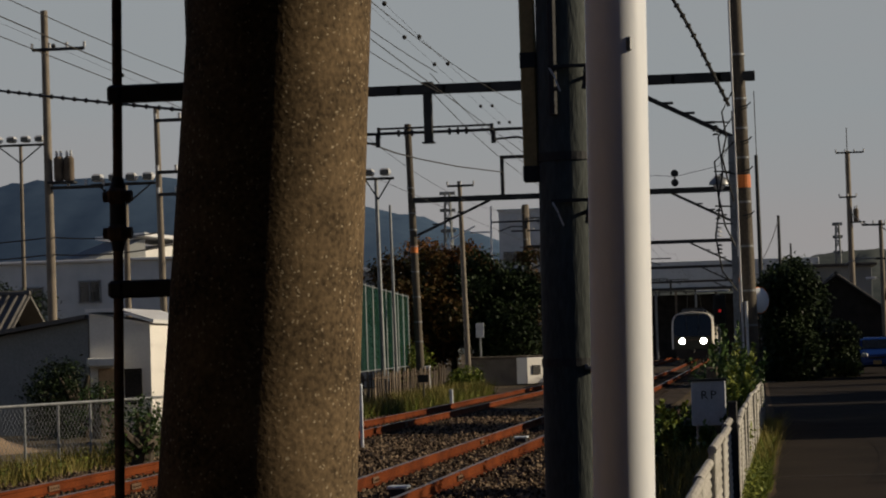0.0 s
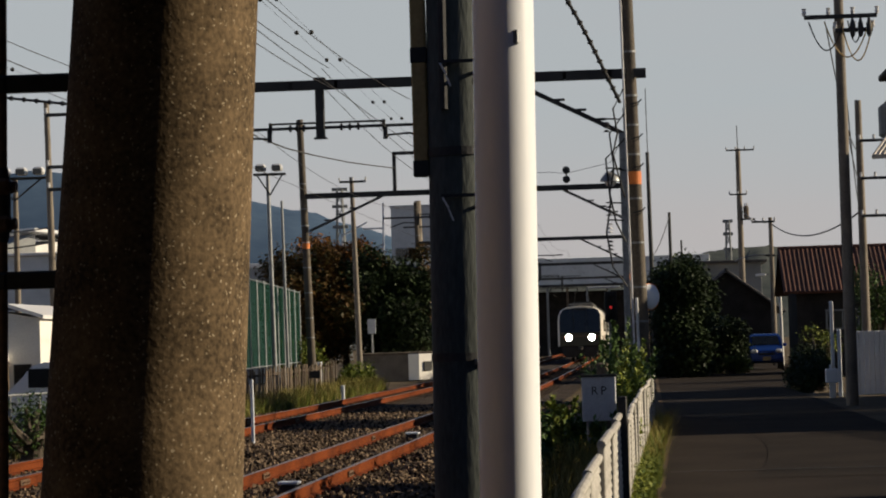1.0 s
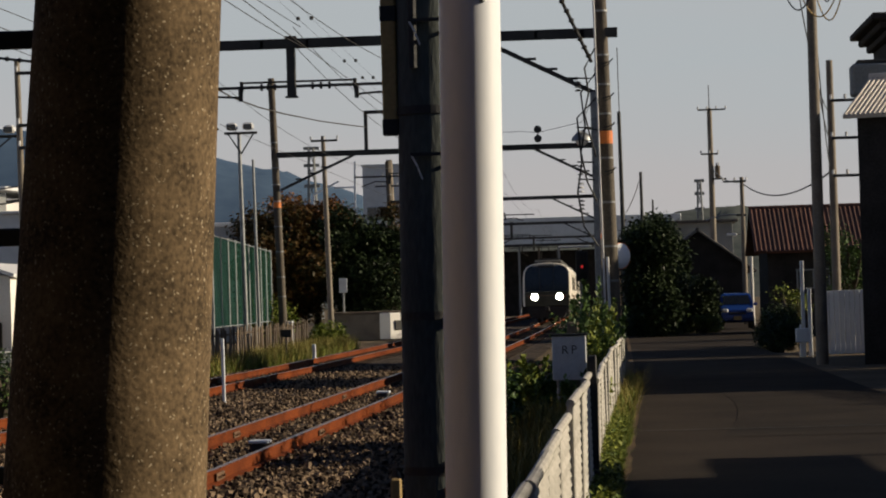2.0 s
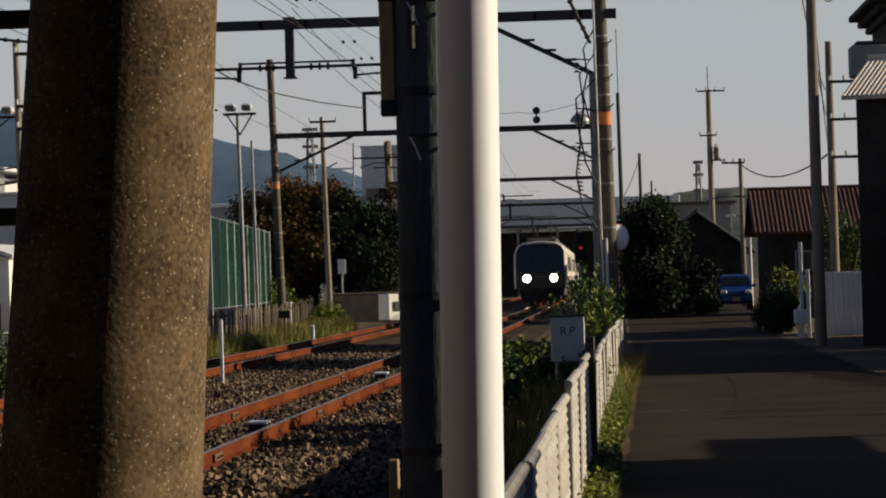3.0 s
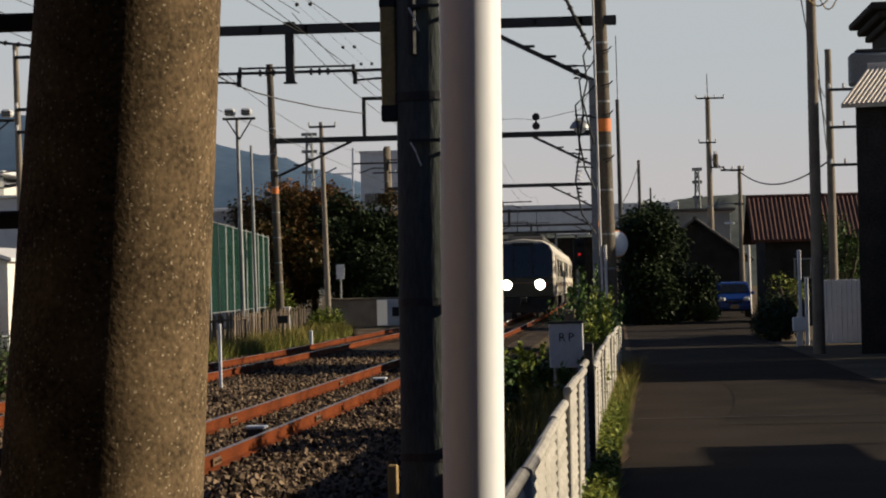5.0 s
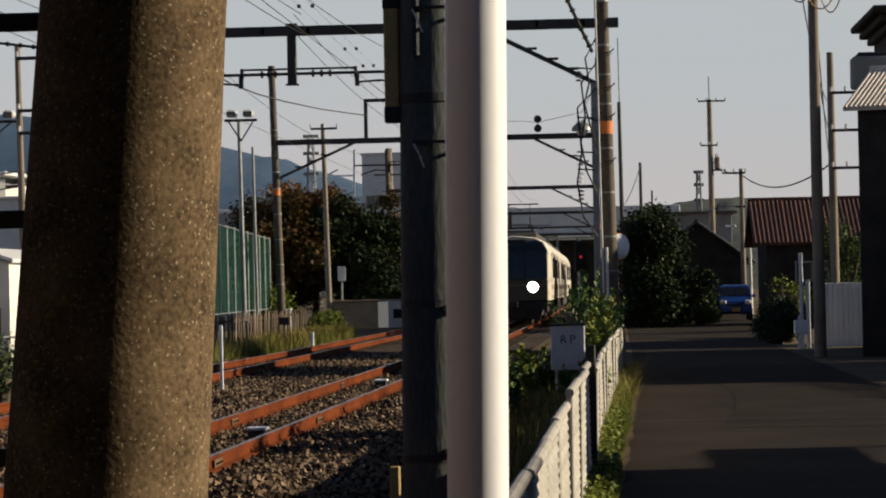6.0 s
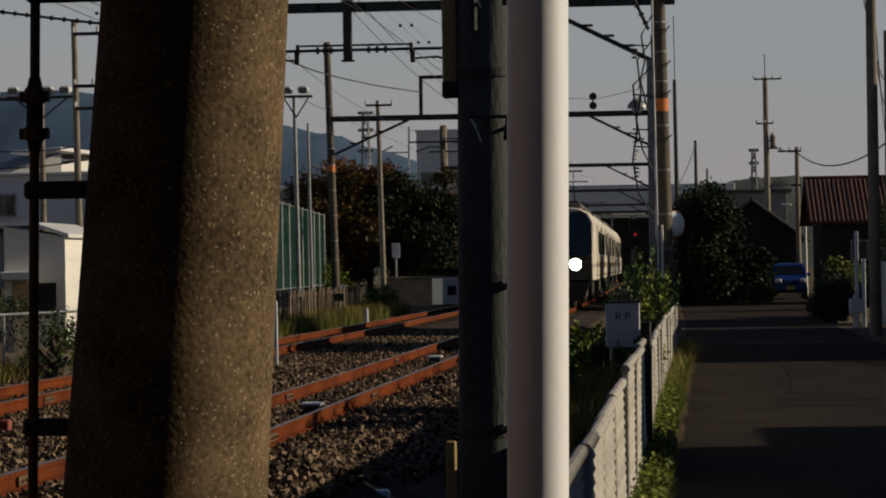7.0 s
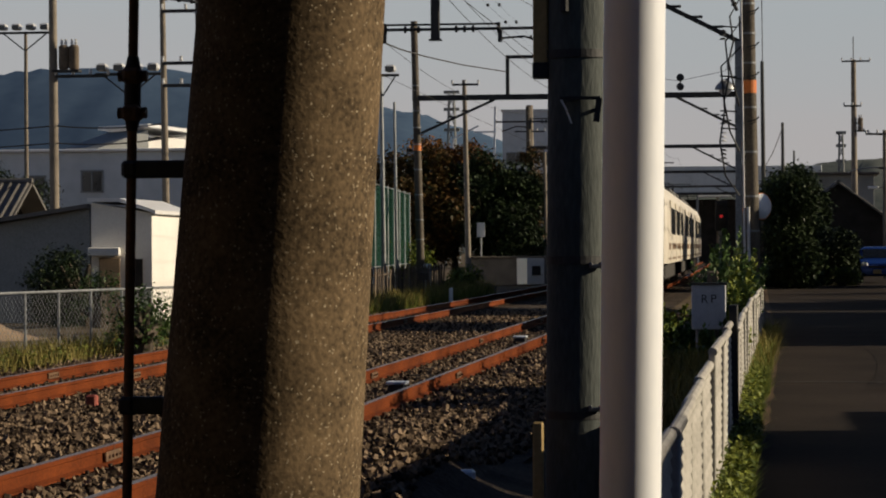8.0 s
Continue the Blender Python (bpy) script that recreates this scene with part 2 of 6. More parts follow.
LAMP_ON = glow("headlamp_glow", (1.0, 0.93, 0.72), 30.0)
RED_ON = glow("red_signal_glow", (1.0, 0.05, 0.05), 0.22)
AMBER = mat("amber_lens", (0.55, 0.30, 0.05), (0.75, 0.45, 0.10), 0.3, grain=30, patch=5, bump=0)
TUBE_ON = mat("lamp_cover", (0.72, 0.72, 0.72), (0.82, 0.82, 0.82), 0.3, grain=30, patch=5, bump=0)
MIRROR = bpy.data.materials.new("mirror_glass")
MIRROR.use_nodes = True
MIRROR.node_tree.nodes["Principled BSDF"].inputs["Metallic"].default_value = 1.0
MIRROR.node_tree.nodes["Principled BSDF"].inputs["Roughness"].default_value = 0.12
MIRROR.node_tree.nodes["Principled BSDF"].inputs["Base Color"].default_value = (0.85, 0.87, 0.9, 1)


# ---------- building helpers ----------
def part(name, bm, material, parent=None, label="", smooth=False):
    """Links a bmesh as one mesh object, under a thing or part where one is given."""
    bmesh.ops.recalc_face_normals(bm, faces=bm.faces)
    me = bpy.data.meshes.new(name)
    bm.to_mesh(me)
    bm.free()
    me.materials.append(material)
    if smooth:
        me.polygons.foreach_set("use_smooth", [True] * len(me.polygons))
        me.set_sharp_from_angle(angle=radians(40))
    ob = new(name, me)
    if parent:
        ob.parent = parent
    if label:
        ob["label"] = label
    return ob


def again(name, me, parent, m):
    """One more piece on a mesh that exists."""
    ob = new(name, me)
    ob.parent = parent
    ob.matrix_basis = m
    return ob


def thing(name, x=0, y=0, z=0, label="", category="", group="", kind="", rz=0):
    ob = new(name)
    ob.empty_display_size = 0.2
    ob.matrix_basis = pose(x, y, z, 0, 0, rz)
    return tagged(ob, label, category, group, kind)


def box(bm, c, s, bev=0.0, rz=0.0, m=None):
    """A box about c of size s, with chamfered edges where bev is given."""
    h = Vector(s) / 2
    t = m if m else Matrix.Translation(c) @ Matrix.Rotation(radians(rz), 4, "Z")
    signs = [(i, j, k) for i in (-1, 1) for j in (-1, 1) for k in (-1, 1)]
    if not bev:
        v = {q: bm.verts.new(t @ Vector((q[0] * h.x, q[1] * h.y, q[2] * h.z))) for q in signs}
        for ax in range(3):
            o = [i for i in range(3) if i != ax]
            for sg in (-1, 1):
                ring = []
                for p, q in ((-1, -1), (1, -1), (1, 1), (-1, 1)):
                    key = [0, 0, 0]
                    key[ax], key[o[0]], key[o[1]] = sg, p, q
                    ring.append(v[tuple(key)])
                bm.faces.new(ring)
        return
    b = min(bev, 0.45 * min(s))
    v = {}
    for q in signs:
        for ax in range(3):
            p = [q[i] * (h[i] if i == ax else h[i] - b) for i in range(3)]
            v[q, ax] = bm.verts.new(t @ Vector(p))
    for ax in range(3):
        o = [i for i in range(3) if i != ax]
        for sg in (-1, 1):
            ring = []
            for p, q in ((-1, -1), (1, -1), (1, 1), (-1, 1)):
                key = [0, 0, 0]
                key[ax], key[o[0]], key[o[1]] = sg, p, q
                ring.append(v[tuple(key), ax])
            bm.faces.new(ring)
        for p in (-1, 1):
            for q in (-1, 1):
                lo, hi = [0, 0, 0], [0, 0, 0]
                lo[ax], hi[ax] = -1, 1
                lo[o[0]] = hi[o[0]] = p
                lo[o[1]] = hi[o[1]] = q
                bm.faces.new([v[tuple(lo), o[0]], v[tuple(hi), o[0]], v[tuple(hi), o[1]], v[tuple(lo), o[1]]])
    for q in signs:
        bm.faces.new([v[q, 0], v[q, 1], v[q, 2]])


def rings(bm, pts, radii, n=10, caps=True):
    """A round bar through the points, with a radius at each."""
    pts = [Vector(p) for p in pts]
    prev, first = None, None
    for i, p in enumerate(pts):
        way = (pts[min(i + 1, len(pts) - 1)] - pts[max(i - 1, 0)]).normalized()
        side = way.cross(Vector((0, 0, 1)) if abs(way.z) < 0.9 else Vector((0, 1, 0))).normalized()
        up = side.cross(way)
        r = radii[i] if isinstance(radii, (list, tuple)) else radii
        ring = [bm.verts.new(p + side * (r * math.cos(2 * math.pi * k / n)) + up * (r * math.sin(2 * math.pi * k / n))) for k in range(n)]
        if prev:
            for k in range(n):
                bm.faces.new([prev[k], prev[(k + 1) % n], ring[(k + 1) % n], ring[k]])
        else:
            first = ring
        prev = ring
    if caps:
        bm.faces.new(list(reversed(first)))
        bm.faces.new(prev)


def rod(bm, p, q, r, r2=None, n=10):
    rings(bm, [p, q], [r, r if r2 is None else r2], n)


def beam(bm, p, q, w, h, bev=0.0):
    """A square bar from p to q."""
    p, q = Vector(p), Vector(q)
    d = q - p
    box(bm, (0, 0, 0), (w, h, d.length), bev, m=Matrix.Translation((p + q) / 2) @ d.to_track_quat("Z", "Y").to_matrix().to_4x4())


def prism(bm, outline, lift):
    """A flat outline carried along lift."""
    low = [bm.verts.new(p) for p in outline]
    high = [bm.verts.new(Vector(p) + Vector(lift)) for p in outline]
    n = len(low)
    bm.faces.new(list(reversed(low)))
    bm.faces.new(high)
    for i in range(n):
        bm.faces.new([low[i], low[(i + 1) % n], high[(i + 1) % n], high[i]])


def solid(name, c, s, material, parent=None, bev=0.0, rz=0.0, label=""):
    bm = bmesh.new()
    box(bm, c, s, bev, rz)
    return part(name, bm, material, parent, label)


def bar(name, p, q, r, material, parent=None, r2=None, n=10, label=""):
    bm = bmesh.new()
    rod(bm, p, q, r, r2, n)
    return part(name, bm, material, parent, label, smooth=True)


def sag(p, q, drop, n=14):
    p, q = Vector(p), Vector(q)
    return [p.lerp(q, i / n) - Vector((0, 0, 4 * drop * (i / n) * (1 - i / n))) for i in range(n + 1)]


def raw(name, verts, faces, material, label="", category="", kind="stuff", parent=None):
    me = bpy.data.meshes.new(name)
    me.from_pydata(verts, [], faces)
    me.materials.append(material)
    ob = new(name, me)
    if parent:
        ob.parent = parent
    return tagged(ob, label, category, "", kind)


def leaf_data(points, size, rng, droop=0.3):
    """A folded four-cornered leaf at each point, turned at random."""
    n = len(points)
    yaw, tip = rng.uniform(0, 2 * np.pi, n), rng.normal(-droop, 0.5, n)
    way = np.stack([np.cos(yaw) * np.cos(tip), np.sin(yaw) * np.cos(tip), np.sin(tip)], 1)
    side = np.stack([-np.sin(yaw), np.cos(yaw), rng.normal(0, 0.35, n)], 1)
    s = (size * rng.uniform(0.6, 1.35, n))[:, None]
    fold = np.array([0, 0, 1]) * s * 0.12
    quad = np.stack([points, points + way * s * 0.5 + side * s * 0.32 + fold, points + way * s, points + way * s * 0.5 - side * s * 0.32 + fold], 1)
    i = np.arange(n)[:, None] * 4
    return quad.reshape(-1, 3), np.concatenate([i + [0, 1, 2], i + [0, 2, 3]])


def blade_data(points, height, lean, width, rng):
    """A bent blade of grass at each point."""
    n = len(points)
    yaw = rng.uniform(0, 2 * np.pi, n)
    h = (height * rng.uniform(0.4, 1.2, n))[:, None]
    way = np.stack([np.cos(yaw), np.sin(yaw), 0 * yaw], 1)
    side = np.stack([-np.sin(yaw), np.cos(yaw), 0 * yaw], 1) * width
    bend = h * lean * rng.uniform(0.2, 1.3, n)[:, None]
    up = np.array([0, 0, 1.0])
    v = np.stack([points - side, points + side, points + up * h * 0.6 + way * bend * 0.35 + side * 0.7,
                  points + up * h * 0.6 + way * bend * 0.35 - side * 0.7, points + up * h + way * bend], 1)
    i = np.arange(n)[:, None] * 5
    return v.reshape(-1, 3), np.concatenate([i + [0, 1, 2], i + [0, 2, 3], i + [3, 2, 4]])


def crown_points(centres, n, rng, shell=0.55):
    """Points through the clumps (x, y, z, radius, flatness), most of them near the skin."""
    out = []
    for x, y, z, r, flat in centres:
        k = int(n * r * r)
        d = rng.normal(size=(k, 3))
        d /= np.linalg.norm(d, axis=1)[:, None]
        rad = r * (shell + (1 - shell) * rng.uniform(0, 1, k) ** 0.6) * (1 + 0.18 * rng.normal(size=k))
        out.append(np.array([x, y, z]) + d * rad[:, None] * np.array([1, 1, flat]))
    return np.concatenate(out)
# ---------- ground, road, tracks ----------
rng = np.random.default_rng(7)
RAIL_Z = 0.08


def near_track(y):
    return float(np.interp(y, (-40, 15, 25, 40, 60, 98, 138, 184, 400), (-5.75, -4.57, -4.22, -4.0, -3.75, -3.42, -3.26, -3.18, -2.9)))


def far_track(y):
    return float(np.interp(y, (-40, 27, 36, 52, 68, 89, 160, 400), (-9.6, -8.3, -8.2, -7.9, -7.6, -7.35, -6.8, -5.2)))


def strip(name, ys, left, right, z, material, label, category, lumps=0.0, across=1):
    verts, faces = [], []
    for y in ys:
        for k in range(across + 1):
            x = left(y) + (right(y) - left(y)) * k / across
            verts.append((x, y, z + (lumps * noise.noise((x * 0.9, y * 0.9, 0)) if lumps else 0)))
    w = across + 1
    for i in range(len(ys) - 1):
        for k in range(across):
            faces.append((i * w + k, i * w + k + 1, (i + 1) * w + k + 1, (i + 1) * w + k))
    return raw(name, verts, faces, material, label, category, "structure")


bm = bmesh.new()
far = 4800
bmesh.ops.create_grid(bm, x_segments=24, y_segments=24, size=far)
for v in bm.verts:
    v.co.z = -0.17
tagged(part("ground", bm, SOIL), "dry bare soil with weeds along the railway", "ground", kind="structure")

kerb_x = (-30, 15, 25, 40, 113, 200), (-1.0, -0.05, 0.18, 0.5, 1.02, 1.6)
road_left = lambda y: float(np.interp(y, *kerb_x))
road_right = lambda y: float(np.interp(y, (-30, 20, 75, 120, 200), (3.9, 4.1, 4.45, 7.4, 9.5)))
strip("road", [-30 + 2.5 * i for i in range(80)], road_left, road_right, 0.0, ASPHALT, "worn grey-brown asphalt lane beside the railway", "road")
strip("road_patch", [29.4 + 0.5 * i for i in range(28)], lambda y: 1.3 + 0.042 * (y - 29.4) + 0.22 * math.sin((y - 29.4) / 13.5 * math.pi), lambda y: 4.05, 0.004, PATCH,
      "darker asphalt repair patch set in the lane", "road patch")
strip("trench_repair", [31.05, 31.12], lambda y: road_left(y) + 0.1, lambda y: 4.1, 0.008, BLACK, "thin dark tar seam across the lane", "tar seam")
fence_line = (5, 9, 14.1, 21.3, 32.8, 49.8, 112), (-0.40, -0.326, -0.245, -0.111, 0.05, 0.403, 0.9)
strip("verge", [8 + 0.5 * i for i in range(198)], lambda y: float(np.interp(y, *fence_line)) - 0.1, lambda y: road_left(y) + 0.02, -0.03, SOIL, "narrow earth verge between fence and lane", "verge")
strip("lane_edge", [8 + 0.5 * i for i in range(198)], lambda y: road_left(y) - 0.05, lambda y: road_left(y) + 0.05 + 0.05 * noise.noise((0, y * 0.8, 4)), 0.006, VERGE_EDGE,
      "crumbled brown earth along the lane's edge", "verge")
strip("yard", [14 + 5 * i for i in range(12)], road_right, lambda y: road_right(y) + 14, -0.012, SOIL, "bare yards of the houses along the lane", "yard")
ys = [-12 + 0.5 * i for i in range(124)] + [50 + 5 * i for i in range(60)]
strip("ballast_bed", ys, lambda y: far_track(y) - 1.9, lambda y: near_track(y) + 1.75 + 0.9 * (y < 30), -0.11, GRAVEL,
      "brown crushed stone bed under both tracks", "ballast", lumps=0.05, across=16)


def track(name, centre, label):
    t = thing(name, 0, 0, 0, label, "railway track", "railway tracks", "structure")
    half = 0.5335
    ys = [-10 + 2.5 * i for i in range(29)] + [65 + 8 * i for i in range(40)]
    prof = ((-0.064, -0.153), (0.064, -0.153), (0.064, -0.14), (0.012, -0.122), (0.01, -0.045), (0.033, -0.036), (0.033, -0.003),
            (-0.033, -0.003), (-0.033, -0.036), (-0.01, -0.045), (-0.012, -0.122), (-0.064, -0.14))
    head = ((-0.031, -0.003), (0.031, -0.003), (0.024, 0.0), (-0.024, 0.0))
    for side in (-half, half):
        rail = None
        for piece, outline, material in (("rail", prof, RUST), ("rail_head", head, RAIL_TOP)):
            bm = bmesh.new()
            prev = None
            for y in ys:
                ring = [bm.verts.new((centre(y) + side + u, y, RAIL_Z + w)) for u, w in outline]
                if prev:
                    n = len(ring)
                    for k in range(n):
                        bm.faces.new([prev[k], prev[(k + 1) % n], ring[(k + 1) % n], ring[k]])
                prev = ring
            ob = part(piece, bm, material, rail or t, "rust-brown steel rail" if piece == "rail" else "worn running surface")
            rail = rail or ob
        # joint bars where rail lengths meet
        for y in (20.2, 25.0, 33.0, 45.2, 57.0):
            bm = bmesh.new()
            x = centre(y) + side
            for u in (-0.025, 0.025):
                box(bm, (x + u, y, RAIL_Z - 0.083), (0.022, 0.5, 0.075), 0.006)
                for k in (-0.18, -0.06, 0.06, 0.18):
                    rod(bm, (x + u * 1.3, y + k, RAIL_Z - 0.083), (x + u * 2.1, y + k, RAIL_Z - 0.083), 0.014, n=6)
            box(bm, (x, y, RAIL_Z - 0.02), (0.072, 0.012, 0.04))
            part("joint_bar", bm, RUST_STEEL, rail)
    bm = bmesh.new()
    box(bm, (0, 0, 0), (2.0, 0.21, 0.14), 0.015)
    for s in (-half, half):
        box(bm, (s, 0, 0.075), (0.30, 0.15, 0.016), 0.004)
        for u in (-0.10, 0.10):
            rod(bm, (s + u, 0.03, 0.08), (s + u, 0.03, 0.115), 0.018, n=6)
    first = part("sleeper", bm, SLEEPER, t)
    i = 0
    y = 11.0
    while y < 150:
        m = pose(centre(y), y, RAIL_Z - 0.153 - 0.084, 0, 0, 0)
        if i == 0:
            first.matrix_basis = m
        else:
            again("sleeper", first.data, t, m)
        i += 1
        y += 0.63
    return t


track("track_near", near_track, "single-line track of rusty rails on dark sleepers")
track("track_far", far_track, "second rusty track lying beside the first")


def stones():
    """Crushed stone lying over the bed, thick where it lies closest."""
    pts = []
    for y0, y1, n in ((12, 20, 34000), (20, 32, 34000), (32, 48, 20000), (48, 70, 10000)):
        y = rng.uniform(y0, y1, n)
        nx = np.interp(y, (-40, 15, 25, 40, 60, 98), (-5.75, -4.57, -4.22, -4.0, -3.75, -3.42))
        fx = np.interp(y, (-40, 27, 36, 52, 68, 89), (-9.6, -8.3, -8.2, -7.9, -7.6, -7.35))
        x = fx - 1.9 + rng.uniform(0, 1, n) * (nx - fx + 4.4)
        z = np.full(n, -0.095) + 0.02 * rng.normal(size=n)
        d1, d2 = np.abs(np.abs(x - nx) - 0.5335), np.abs(np.abs(x - fx) - 0.5335)
        keep = (d1 > 0.09) & (d2 > 0.09) & ((rng.uniform(0, 1, n) < 0.5) | ((np.abs(x - nx) > 1.0) & (np.abs(x - fx) > 1.0)))
        # a loose heap beside the near track
        z += 0.44 * np.exp(-((x + 2.35) / 0.55) ** 2 - ((y - 17.5) / 2.2) ** 2)
        pts.append(np.stack([x, y, z], 1)[keep])
    c = np.concatenate(pts)
    n = len(c)
    base = np.array([(a_, b_, c_) for a_ in (-1, 1) for b_ in (-1, 1) for c_ in (-1, 1)], float)
    size = rng.uniform(0.013, 0.030, n)[:, None, None] * rng.uniform(0.6, 1.25, (n, 1, 3))
    v = (base * rng.uniform(0.55, 1.1, (n, 8, 3)) + rng.normal(0, 0.12, (n, 8, 3))) * size
    q = rng.normal(size=(n, 4))
    q /= np.linalg.norm(q, axis=1)[:, None]
    w, u = q[:, None, :1], q[:, None, 1:]
    rot = v + 2 * np.cross(u, np.cross(u, v) + w * v)
    verts = (rot + c[:, None]).reshape(-1, 3)
    quad = np.array([(0, 1, 3, 2), (4, 6, 7, 5), (0, 4, 5, 1), (2, 3, 7, 6), (0, 2, 6, 4), (1, 5, 7, 3)])
    faces = (np.arange(n)[:, None, None] * 8 + quad).reshape(-1, 4)
    raw("ballast_stones", verts.tolist(), faces.tolist(), STONE, "loose brown and grey crushed stones between the rails", "ballast")


stones()


def heap():
    bm = bmesh.new()
    bmesh.ops.create_grid(bm, x_segments=18, y_segments=30, size=1)
    for v in bm.verts:
        x, y = -2.35 + v.co.x * 1.3, 17.5 + v.co.y * 5
        z = -0.125 + 0.44 * math.exp(-((x + 2.35) / 0.55) ** 2 - ((y - 17.5) / 2.2) ** 2) + 0.03 * noise.noise((x * 3, y * 3, 1))
        v.co = (x, y, z)
    tagged(part("ballast_heap", bm, GRAVEL), "low heap of spare crushed stone beside the track", "stone heap", kind="structure")


heap()


# ---------- near poles ----------
def near_pole():
    t = thing("utility_pole", -0.955 - 0.0755 * 1.41, 5, -0.17, "leaning tan concrete pole with steel brackets and a conduit", "utility pole")
    inv = t.matrix_basis.inverted()
    def at(x, z, y=5.0):
        return inv @ Vector((x, y, z))
    mid = lambda z: -0.955 + 0.0755 * (z - 1.21)
    zs = [-0.17, 0.5, 1.0, 1.21, 1.5, 1.8, 2.15, 2.6, 3.5, 5.0, 7.5]
    rad = [0.205, 0.202, 0.197, 0.1935, 0.188, 0.183, 0.177, 0.172, 0.165, 0.155, 0.14]
    bm = bmesh.new()
    rings(bm, [at(mid(z), z) for z in zs], rad, 48)
    part("shaft", bm, POLE, t, smooth=True)
    px = lambda z: -1.217 + 0.0202 * (z - 1.128)
    bm = bmesh.new()
    rings(bm, [at(px(z), z) for z in (0.2, 1.0, 1.8, 2.6, 3.4)], 0.0098, 14)
    pipe = part("conduit", bm, RUST_STEEL, t, "slim rust-streaked steel conduit", smooth=True)
    bm = bmesh.new()
    rings(bm, [at(px(z), z) for z in (1.822, 1.845, 1.86, 1.94, 1.965)], [0.011, 0.015, 0.0165, 0.0165, 0.011], 14)
    part("coupling", bm, DARK_STEEL, pipe, smooth=True)
    for z in (1.857, 1.928):
        bm = bmesh.new()
        box(bm, at(px(z), z), (0.036, 0.045, 0.032), 0.007)
        for s in (-1, 1):
            rod(bm, at(px(z) + s * 0.018, z), at(px(z) + s * 0.028, z), 0.011, n=8)
        part("clamp", bm, RUST_STEEL, pipe)
    for z in (1.294, 1.748, 2.125):
        bm = bmesh.new()
        box(bm, at((px(z) + mid(z)) / 2, z), (mid(z) - px(z), 0.03, 0.034), 0.004)
        box(bm, at(px(z) - 0.002, z), (0.03, 0.04, 0.034), 0.006)
        part("bracket", bm, DARK_STEEL, t, "dark steel bracket")


near_pole()


def white_pole():
    t = thing("steel_post", -0.289, 5.5, -0.17, "white-painted round steel post", "post")
    bm = bmesh.new()
    rings(bm, [(0.015 * (z + 0.17), 0, z + 0.17) for z in (-0.17, 1, 2.2, 3.6)], 0.0641, 40)
    part("tube", bm, POST_WHITE, t, smooth=True)
    bm = bmesh.new()
    box(bm, (0.065, -0.052, 2.40), (0.012, 0.02, 0.03), 0.003)
    part("clip", bm, GALVANISED, t)
    bm = bmesh.new()
    rings(bm, [(0, 0, 0.0), (0, 0, 0.04)], [0.10, 0.10], 24)
    part("base_flange", bm, GALVANISED, t)


white_pole()


def dark_pole():
    t = thing("line_pole", -0.842, 12.9, -0.17, "dark concrete pole with step bolts and steel bands", "utility pole")
    f = 0.0086
    bm = bmesh.new()
    rings(bm, [(f * z, 0, z) for z in (0, 1, 2, 3, 4, 6, 9)], [0.152, 0.149, 0.147, 0.144, 0.141, 0.136, 0.128], 36)
    part("shaft", bm, DARK_CONCRETE, t, smooth=True)
    for z in (2.70, 1.70, 0.95):
        bm = bmesh.new()
        rings(bm, [(f * z, 0, z - 0.02), (f * z, 0, z + 0.02)], 0.152, 36)
        box(bm, (f * z + 0.150, -0.03, z), (0.035, 0.05, 0.05), 0.006)
        part("band", bm, DARK_STEEL, t, "blackened steel band")
    for z in (3.10, 2.45):
        bm = bmesh.new()
        x = f * z
        tip = Vector((x - 0.04, -0.17, z + 0.03))
        beam(bm, tip + Vector((-0.035, 0, 0.0)), tip + Vector((0.16, 0, 0.0)), 0.016, 0.016)
        beam(bm, tip + Vector((0.155, 0, 0.0)), tip + Vector((0.14, 0, -0.115)), 0.02, 0.03)
        rod(bm, tip + Vector((0.15, 0, -0.05)), (x + 0.10, -0.09, z - 0.02), 0.01)
        rod(bm, tip + Vector((0.03, 0, 0)), (x, -0.13, z + 0.03), 0.01)
        step = part("step_bolt", bm, DARK_STEEL, t, "dark steel climbing step")
        bm = bmesh.new()
        beam(bm, tip + Vector((-0.028, -0.01, -0.008)), tip + Vector((0.0, -0.01, -0.06)), 0.009, 0.009)
        beam(bm, tip + Vector((0.0, -0.01, -0.065)), tip + Vector((0.022, -0.01, -0.122)), 0.008, 0.008)
        part("bent_leg", bm, PORCELAIN, step, "pale bent leg")
    for z in (1.67, 0.98):
        bm = bmesh.new()
        box(bm, (f * z + 0.10, -0.125, z), (0.07, 0.04, 0.02), 0.004)
        for k in (0.075, 0.12):
            rod(bm, (f * z + k, -0.16, z + 0.012), (f * z + k, -0.13, z + 0.012), 0.009, n=6)
        part("buckle", bm, GALVANISED, t)
    # striped guard held off the shaft
    bm = bmesh.new()
    box(bm, (-0.155, 0.0, 3.14), (0.074, 0.09, 1.10), 0.008)
    g = part("guard_board", bm, YELLOW, t, "faded yellow warning guard with black stripes")
    for z in (2.625, 3.18):
        bm = bmesh.new()
        box(bm, (-0.155, 0.0, z), (0.08, 0.096, 0.078), 0.004)
        part("stripe", bm, BLACK, g)
    # cable guard that runs down the shaft beside the board
    bm = bmesh.new()
    rings(bm, [(f * z - 0.055, -0.143, z) for z in (2.9, 3.4, 3.8)], 0.022, 10)
    part("cable_guard", bm, DARK_STEEL, t)


dark_pole()


